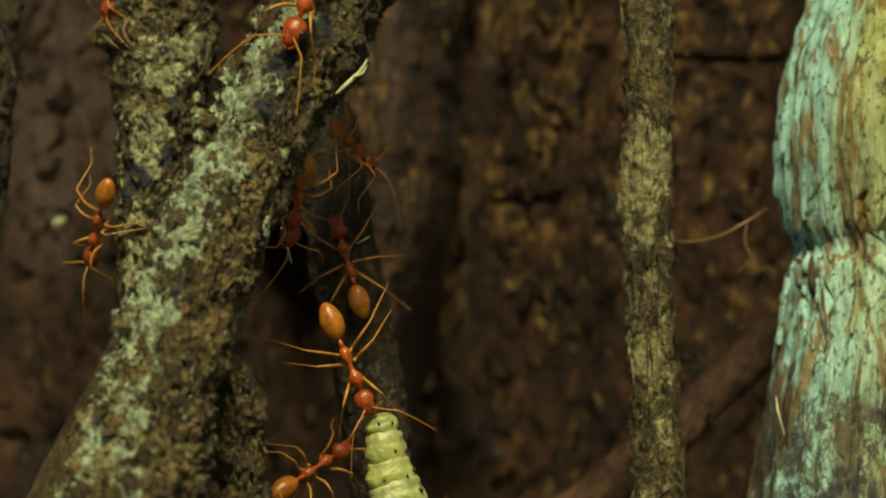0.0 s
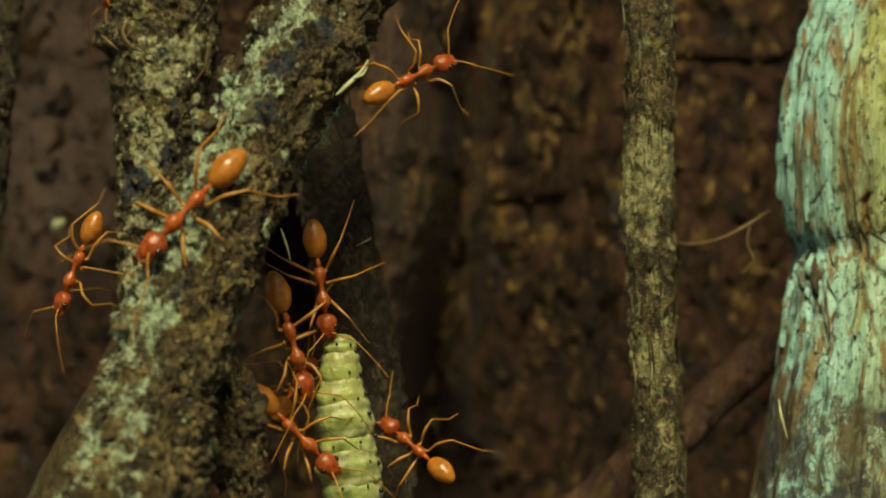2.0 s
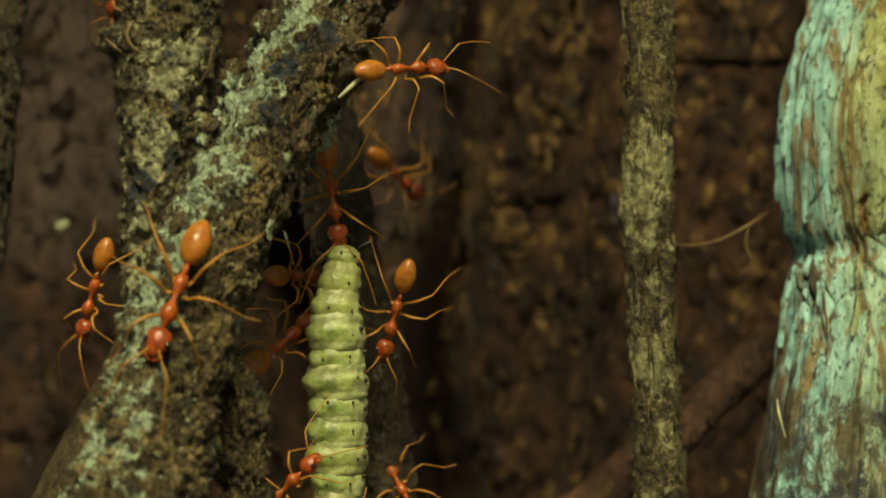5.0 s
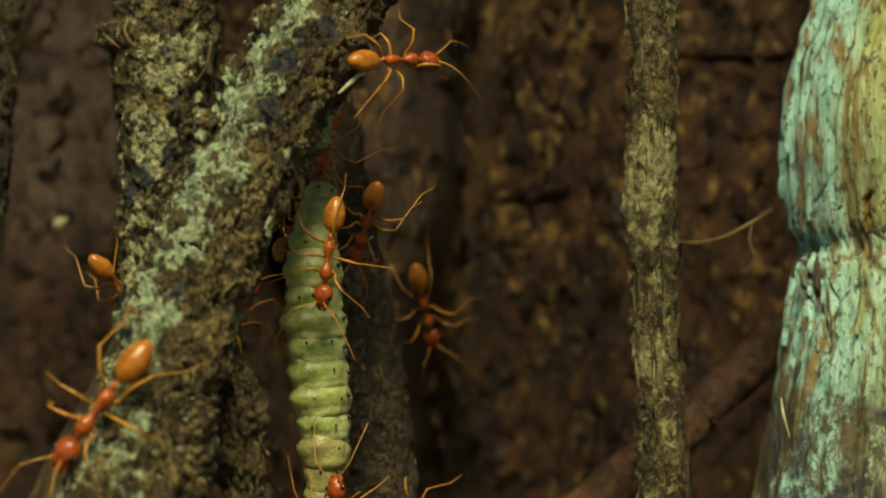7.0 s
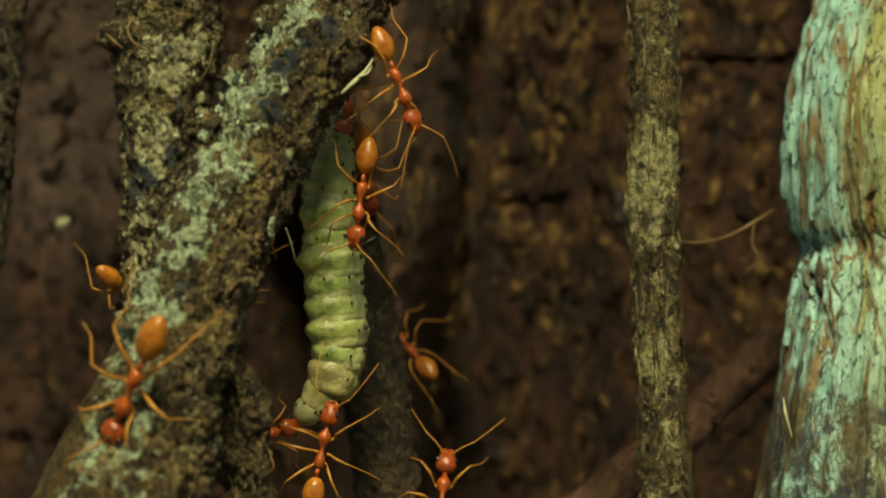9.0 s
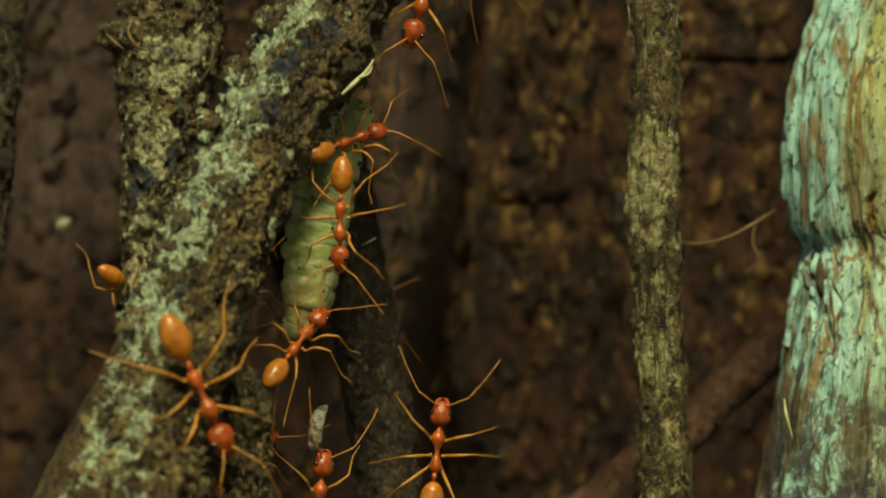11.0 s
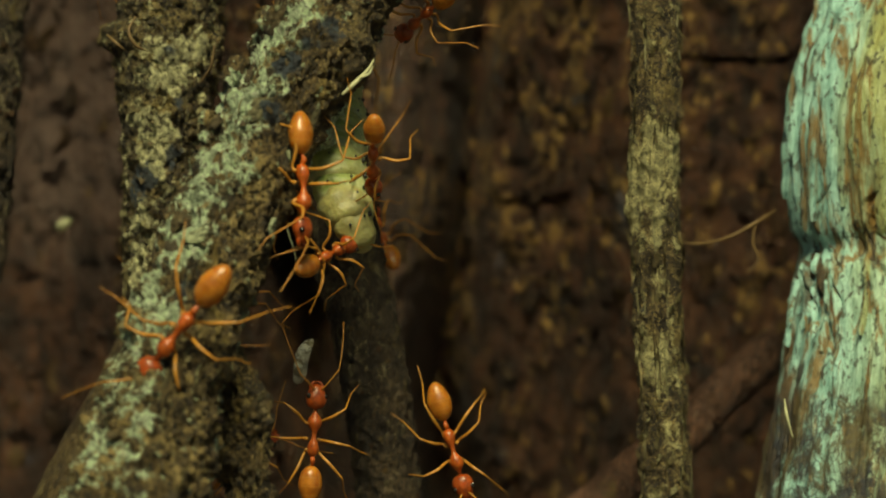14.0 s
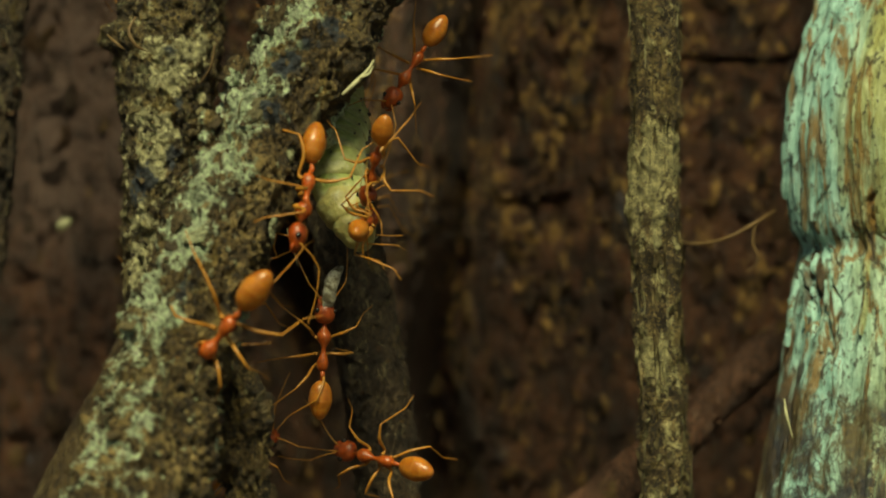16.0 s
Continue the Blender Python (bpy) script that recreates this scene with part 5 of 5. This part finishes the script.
    crawl(ants[10], [(0, -5.03, -3, -25.16, -109, -86, 180), (6.3, -5.74, -3, -18.56, -110, -84, 180), (7, -6.03, -3, -16.9, -109, -86, 180), (7.5, -6.17, -3, -15.82, -109, -88, 180), (8, -6.28, -3, -15.37, -8, -63, 78), (8.5, -7.07, -3, -13.95, 74, -79, 0), (9, -7.24, -3, -12.42, 74, -78, 0), (9.2, -7.6, -3, -11.65, 74, -79, 0), (11.3, -8.6, -6.5, -5.15, 39, -38, 53), (11.5, -8.47, -6.5, -4.81, -7, -35, 75), (12, -7.94, -6.5, -2.97, -46, -22, 82), (12.5, -7.11, -6.5, -1.25, -7, -20, 73), (13, -6.32, -6.5, -0.22, 65, -15, 65), (13.5, -6.61, -6.5, -0.3, 64, -19, 58), (14, -6.76, -6.5, -0.33, 72, -16, 59), (14.5, -6.8, -6.5, -0.22, 103, -11, 66), (15, -6.48, -6.5, -0.27, 160, -9, 71), (15.5, -5.72, -6.5, 0.28, -136, -6, 77), (16, -4.61, -6.5, 1.5, -104, -10, 82)], [(9.0, [(-10.3, -11.61), (-9.96, -10.59), (-6.21, -14.68)]), (11.5, [(-13.67, -7.25), (-6.65, -4.31), (-10.9, -1.54)]), (12.5, [(-14.21, -1.04), (-12.53, -4.16), (-4.32, 1.71)]), (14.0, [(-11.23, -6.93), (-7.05, -3.33), (-4.05, 3.04)])])
    crawl(ants[11], [(0, -0.08, -2, 26.68, -93, 69, 180), (10.2, -0.61, -2, 23.21, -94, 73, 180), (11.3, -1.48, -3, 12.6, -94, 73, 180), (11.5, -2.37, -4, 11.19, -94, 75, 180), (12, -5.28, -9.5, 7.69, -94, 78, 180), (12.5, -7.7, -9.42, 5.12, -111, 68, -137), (13, -7.58, -9.31, 5.4, -94, 80, -125), (13.5, -8.86, -11.31, 4.26, -74, 72, -129), (14, -8.23, -9.9, 3.94, -57, 81, -81), (14.5, -8.87, -11.25, 3.67, -80, 78, -129), (15, -9.12, -11.13, 2.05, -85, 79, -106), (15.5, -8.57, -10.64, 2.37, -76, 77, -95), (16, -7.99, -9.98, 3.46, -103, 72, -120)], [(11.5, [(-5.24, 12.98), (0.71, 12.16), (-3.75, 10.01), (-1.61, 8.85)]), (12.5, [(-8.16, 10.03), (-4.09, 10.62), (-3.1, 5.1), (-10.11, 5.79), (-6.08, 1.36)]), (14.0, [(-10.67, 7.65), (-12.09, 5.3), (-11.54, 1.86), (-5.27, 7.17), (-6.56, 3.95)]), (15.5, [(-10.6, 7.54), (-11.98, 2.01), (-11.16, 1.51), (-5.72, -1.94), (-6.05, 1.02)]), (16.0, [(-10.74, 7.65), (-4.63, 6.04), (-10.58, 2.34), (-11.87, 1.06)])])
    crawl(ants[12], [(0, -7.81, 14, 14.1, 0, 90, 0), (2.5, -7.06, 22, 13.32, 160, 58, 73), (3, -6.53, 22, 9.65, 106, 12, 55), (3.5, -5.0, 22, 8.13, 93, 2, 54), (4, -5.04, 22, 7.06, 85, -6, 38), (4.2, -4.7, 22, 7.02, 90, 0, 40), (6.3, -0.92, 22, -1.09, 162, 51, 76), (6.5, -0.86, 22, -1.81, 165, 52, 78), (7, -0.96, 22, -4.0, 156, 57, 70), (7.5, -0.81, 22, -9.77, -90, 81, 180), (8, -1.07, 22, -8.57, -132, 26, 116), (8.5, -1.71, 22, -7.41, -81, -6, 124), (9, -2.26, 22, -6.65, -54, -33, 127), (9.2, -2.45, 22, -6.55, -49, -31, 120), (11.3, -4.78, 18, -3.13, -90, -67, 180), (11.5, -4.82, 18, -2.56, -90, -65, 180), (12, -4.3, 18, -0.43, -48, -53, 132), (12.5, -4.37, 18, -0.52, -42, -44, 122), (13, -3.53, 18, 0.04, -39, -39, 117), (13.5, -3.91, 18, 0.32, -39, -41, 118), (14, -4.09, 18, 0.97, -31, -39, 111), (14.5, -4.06, 18, 2.55, -8, -26, 94), (15, -4.15, 18, 2.64, 9, -29, 86), (15.5, -5.03, 18, 2.83, 5, -34, 87), (16, -5.5, 18, 2.46, 11, -29, 85)], [(8.0, [(0.14, -5.53), (1.8, -8.67), (-3.01, -7.94), (-1.16, -11.63)])])
    crawl(ants[13], [(0, -3.83, 7, -22.39, -90, -77, 180), (3, -2.63, 7, -18.35, -32, -56, 118), (3.5, -2.74, 7, -16.55, -26, -45, 109), (4, -2.56, 7, -15.59, -26, -41, 108), (4.2, -2.53, 7, -15.4, -28, -41, 109), (6.5, -2.36, 7, -14.35, -90, -45, 180), (7, -1.52, 7, -16.88, -68, -31, 142), (7.5, -0.68, 7, -20.99, -64, -27, 133), (16, -0.68, 7, -20.99, -64, -27, 133)])
    crawl(ants[14], [(0, 0.1, 6, -24.96, -24, -53, 110), (7.5, -0.33, 6, -21.43, -34, -58, 120), (8.5, -0.57, 6, -16.43, -90, -83, 180), (9, -0.04, 6, -15.89, 16, -61, 76), (9.2, -0.05, 6, -15.67, 17, -62, 75), (11.3, -0.41, 6, -12.84, 90, -83, 0), (11.5, -0.25, 6, -12.78, 90, -82, 0), (12, -0.54, 6, -12.4, 90, -85, 0), (12.5, -1.07, 6, -10.4, -90, -85, 180), (13, -0.89, 6, -8.45, 90, -89, 0), (13.5, -0.49, 6, -9.36, 46, -27, 65), (14, 0.52, 6, -12.21, 90, 74, 0), (14.5, 0.22, 6, -13.41, -172, 48, 96), (15, 0.13, 6, -13.54, -168, 51, 99), (15.4, 0.04, 6, -20.4, -156, 53, 109), (16, -0.32, 6, -24.5, -143, 42, 117)], [(11.5, [(1.43, -12.1), (-5.31, -13.72), (1.08, -13.2)]), (12.5, [(1.47, -13.03), (0.22, -9.19), (-3.5, -10.61), (1.11, -10.97)]), (14.0, [(2.63, -9.23), (-3.25, -10.34), (1.59, -10.34), (-2.55, -14.42), (-1.52, -7.68)])])
    crawl(ants[15], [(0, -1.82, 2, -23.82, -90, 0, 180), (14, -2.39, 2, -23.25, -90, 8, 180), (15, -4.83, 2, -17.52, -90, 11, 180), (15.5, -5.14, 2, -14.6, -90, 11, 180), (16, -3.84, 2, -12.97, -82, -10, 144)], [(16.0, [(-5.74, -9.75), (-0.82, -12.98), (-3.88, -14.85)])])
    crawl(ants[16], [(0, -7.62, -2, -28.88, 108, -83, 0), (10.2, -7.95, -2, -21.66, 108, -82, 0), (11.3, -7.45, -2, -13.96, 108, -82, 0), (11.5, -7.44, -2, -13.53, 108, -83, 0), (12, -8.23, -2, -11.31, 108, -84, 0), (12.5, -8.23, -2, -11.53, 108, -81, 0), (13, -8.08, -2, -10.15, 108, -83, 0), (13.5, -8.1, -2, -10.24, 108, -84, 0), (14, -7.84, -2, -11.59, 108, -86, 0), (14.5, -8.15, -2, -11.91, 5, -58, 104), (15, -9.35, -2, -10.63, -11, -55, 117), (15.5, -9.13, -2, -7.65, 108, -81, 0), (16, -7.27, -2, -6.45, 108, -87, 0)], [(11.5, [(-10.46, -11.74), (-10.29, -12.84), (-5.29, -14.74)]), (12.5, [(-12.04, -11.2), (-6.63, -13.83), (-10.91, -14.96), (-9.03, -8.53)]), (14.0, [(-11.97, -11.31), (-9.97, -9.41), (-6.47, -14.25), (-9.97, -14.91)]), (15.5, [(-8.02, -9.39), (-10.07, -10.93), (-11.1, -8.53)]), (16.0, [(-11.31, -6.91), (-12.15, -11.25), (-10.65, -11.75), (-6.81, -6.24)])])
    crawl(ants[17], [(0, -9.51, -2, -24.07, 90, -67, 0), (7, -9.47, -2, -18.26, 47, -41, 55), (7.5, -10.08, -2, -15.47, 53, -33, 54), (8, -10.41, -2, -14.03, 59, -26, 54), (8.5, -10.86, -2, -11.71, 74, -15, 48), (9, -11.03, -2, -11.45, 78, -13, 43), (9.2, -11.03, -2, -11.51, 78, -13, 43), (10.5, -12.44, -1, -12.84, 71, -30, 34), (16, -12.44, -1, -12.84, 71, -30, 34)])
    crawl(ants[18], [(0, -20.85, 8, 17.47, 143, 89, 0), (1.5, -20.8, 8, 18.19, -124, 63, 90), (2.5, -21.03, 8, 17.73, -130, 62, 84), (3.5, -20.96, 8, 17.47, -137, 62, 76), (4.2, -21.01, 8, 17.63, -136, 60, 77), (6.5, -20.82, 8, 17.77, 143, 88, 0), (7, -20.69, 8, 19.95, -128, 63, 85), (16, -20.69, 8, 19.95, -128, 63, 85)])
    crawl(ants[19], [(0, 2.41, 6, 25.17, 90, 82, 0), (10.5, 1.31, 6, 22.12, 90, 73, 0), (11.3, 1.12, 6, 17.72, 90, 67, 0), (11.5, 0.99, 6, 17.19, 133, 54, 49), (12, 1.52, 6, 15.81, 116, 40, 37), (12.5, 4.47, 6, 18.96, 107, 31, 31), (13, 5.88, 6, 22.86, 90, 42, 0), (16, 5.88, 6, 22.86, 90, 42, 0)])
    crawl(ants[20], [(0, -1.13, 2, 25.43, -90, 74, 180), (11.3, -2.21, 2, 19.66, -90, 73, 180), (12, -1.6, 2, 14.2, -90, 66, 180), (12.5, -0.27, 2, 15.15, 90, 87, 0), (13, -1.08, 2, 13.19, -90, 42, 180), (13.5, -1.09, 2, 14.34, -117, 23, 128), (14, -1.18, 2, 14.37, -120, 24, 125), (14.5, -0.1, 2, 16.98, -149, 45, 113), (15, -0.1, 2, 16.98, -149, 45, 113), (15.5, -1.13, 2, 13.02, -146, 58, 120), (16, -1.79, 2, 11.37, -90, 57, 180)])
    creep([
        (0, [(-3.37, 0, -10.62), (-2.85, 0, -13.57), (-1.81, 0, -17.72), (-0.94, 0, -22.91), (-0.42, 0, -29.14)]),
        (0.5, [(-4.66, 0, -9.21), (-4.04, 0, -12.49), (-2.83, 0, -17.66), (-2.14, 0, -22.84), (-1.8, 0, -27.67)]),
        (1, [(-5.47, 0, -7.61), (-4.89, 0, -10.36), (-3.68, 0, -14.83), (-2.82, 0, -19.99), (-2.48, 0, -25.84)]),
        (1.5, [(-5.45, 0, -6.87), (-5.28, 0, -9.97), (-4.59, 0, -14.78), (-3.9, 0, -19.26), (-3.56, 0, -25.1)]),
        (2, [(-5.92, 0, -5.62), (-5.82, 0, -8.54), (-5.3, 0, -13.36), (-4.79, 0, -18.18), (-4.61, 0, -23.69)]),
        (2.5, [(-5.63, 0, -4.66), (-5.7, 0, -7.5), (-5.36, 0, -12.35), (-5.01, 0, -17.2), (-4.84, 0, -22.73)]),
        (3, [(-5.35, 0, -3.51), (-5.77, 0, -6.81), (-5.42, 0, -11.69), (-5.07, 0, -16.57), (-4.9, 0, -21.79)]),
        (3.5, [(-5.38, 0, -2.61), (-5.73, 0, -5.76), (-5.63, 0, -10.66), (-5.45, 0, -15.55), (-5.45, 0, -21.15)]),
        (4, [(-5.39, 0, -1.91), (-5.81, 0, -5.41), (-5.74, 0, -10.3), (-5.74, 0, -15.2), (-5.81, 0, -20.44)]),
        (6.5, [(-6.79, 1, 2.79), (-7.27, 0, -1), (-7.27, 0, -5.48), (-7.03, 0, -10.98), (-6.76, 0, -14.77), (-7.27, 0, -16.49)]),
        (7, [(-7.18, 1, 3.61), (-7.66, 0, -0.36), (-7.49, 0, -5.52), (-7.08, 0, -10.34), (-6.97, 0, -13.78), (-7.49, 0, -15.5)]),
        (7.5, [(-7.58, 1, 4.28), (-7.72, 0, 0.3), (-7.37, 0, -4.52), (-6.86, 0, -8.99), (-6.68, 0, -11.4), (-7.72, 0, -14.15)]),
        (8, [(-7.03, 1, 4.45), (-7.27, 0, 0.64), (-6.76, 0, -4.17), (-6.24, 0, -8.99), (-6.07, 0, -11.06), (-7.62, 0, -13.47)]),
        (8.5, [(-7.06, 1, 5.34), (-7.31, 0, 1.36), (-6.79, 0, -3.46), (-6.45, 0, -8.28), (-6.79, 0, -10.01), (-8.17, 0, -11.73)]),
        (9, [(-6.3, 1, 6.55), (-6.79, 0, 3.08), (-6.62, 0, -1.4), (-6.27, 0, -5.53), (-6.62, 0, -7.94), (-8.34, 0, -10.18)]),
        (11.5, [(-4.99, 2, 9.42), (-6.67, 0, 6.58), (-7.54, -2.5, 3.44), (-8.08, -3.5, 0.37), (-8.23, -4, -1.65), (-8.91, -4, -3.18)]),
        (12, [(-8.2, 6, 10.4), (-7.6, 2.5, 7.6), (-7.3, -2, 4.13), (-7.53, -3, 1.39), (-7.56, -4, -0.3), (-8.07, -4, -1.82)]),
        (12.5, [(-8.2, 6, 10.4), (-7.3, 3, 7.8), (-6.85, -1.5, 4.48), (-6.85, -3, 2.07), (-6.55, -4, 0.37), (-6.89, -4, -1.32)]),
        (13, [(-6.6, 6, 10.5), (-6.5, 3, 8.0), (-6.4, -1.5, 5.17), (-6.24, -3, 3.09), (-5.54, -4, 1.39), (-5.05, -3, 0.04)]),
        (13.5, [(-6.2, 7, 10.3), (-6.3, 3, 7.7), (-6.5, -1.5, 5.51), (-6.07, -3, 3.26), (-5.37, -4, 1.56), (-4.88, -3, 0.37)]),
        (16, [(-6.1, 7, 10.3), (-6.2, 3, 7.7), (-6.4, -1.5, 5.68), (-6.08, -3, 3.26), (-5.38, -4, 1.56), (-4.89, -3, 0.54)]),
    ])
    walk(flake, [(t, pose(x * MM, y * MM, HIGH + z * MM, 0, -72 + 6 * math.sin(t * 2), 10)) for t, x, y, z in [(0, -7.28, -2, -23.73), (10.2, -7.6, -2, -16.71), (11.3, -7.28, -2, -9.01), (11.5, -7.22, -2, -8.56), (12, -8.42, -2, -6.79), (12.5, -8.14, -2, -7.06), (13, -8.04, -2, -5.49), (13.5, -8.15, -2, -5.6), (14, -8.32, -2, -6.79), (14.5, -9.52, -2, -8.16), (15, -10.48, -2, -6.79), (15.5, -8.43, -2, -3.38), (16, -6.56, -2, -2.36)]])


motions()
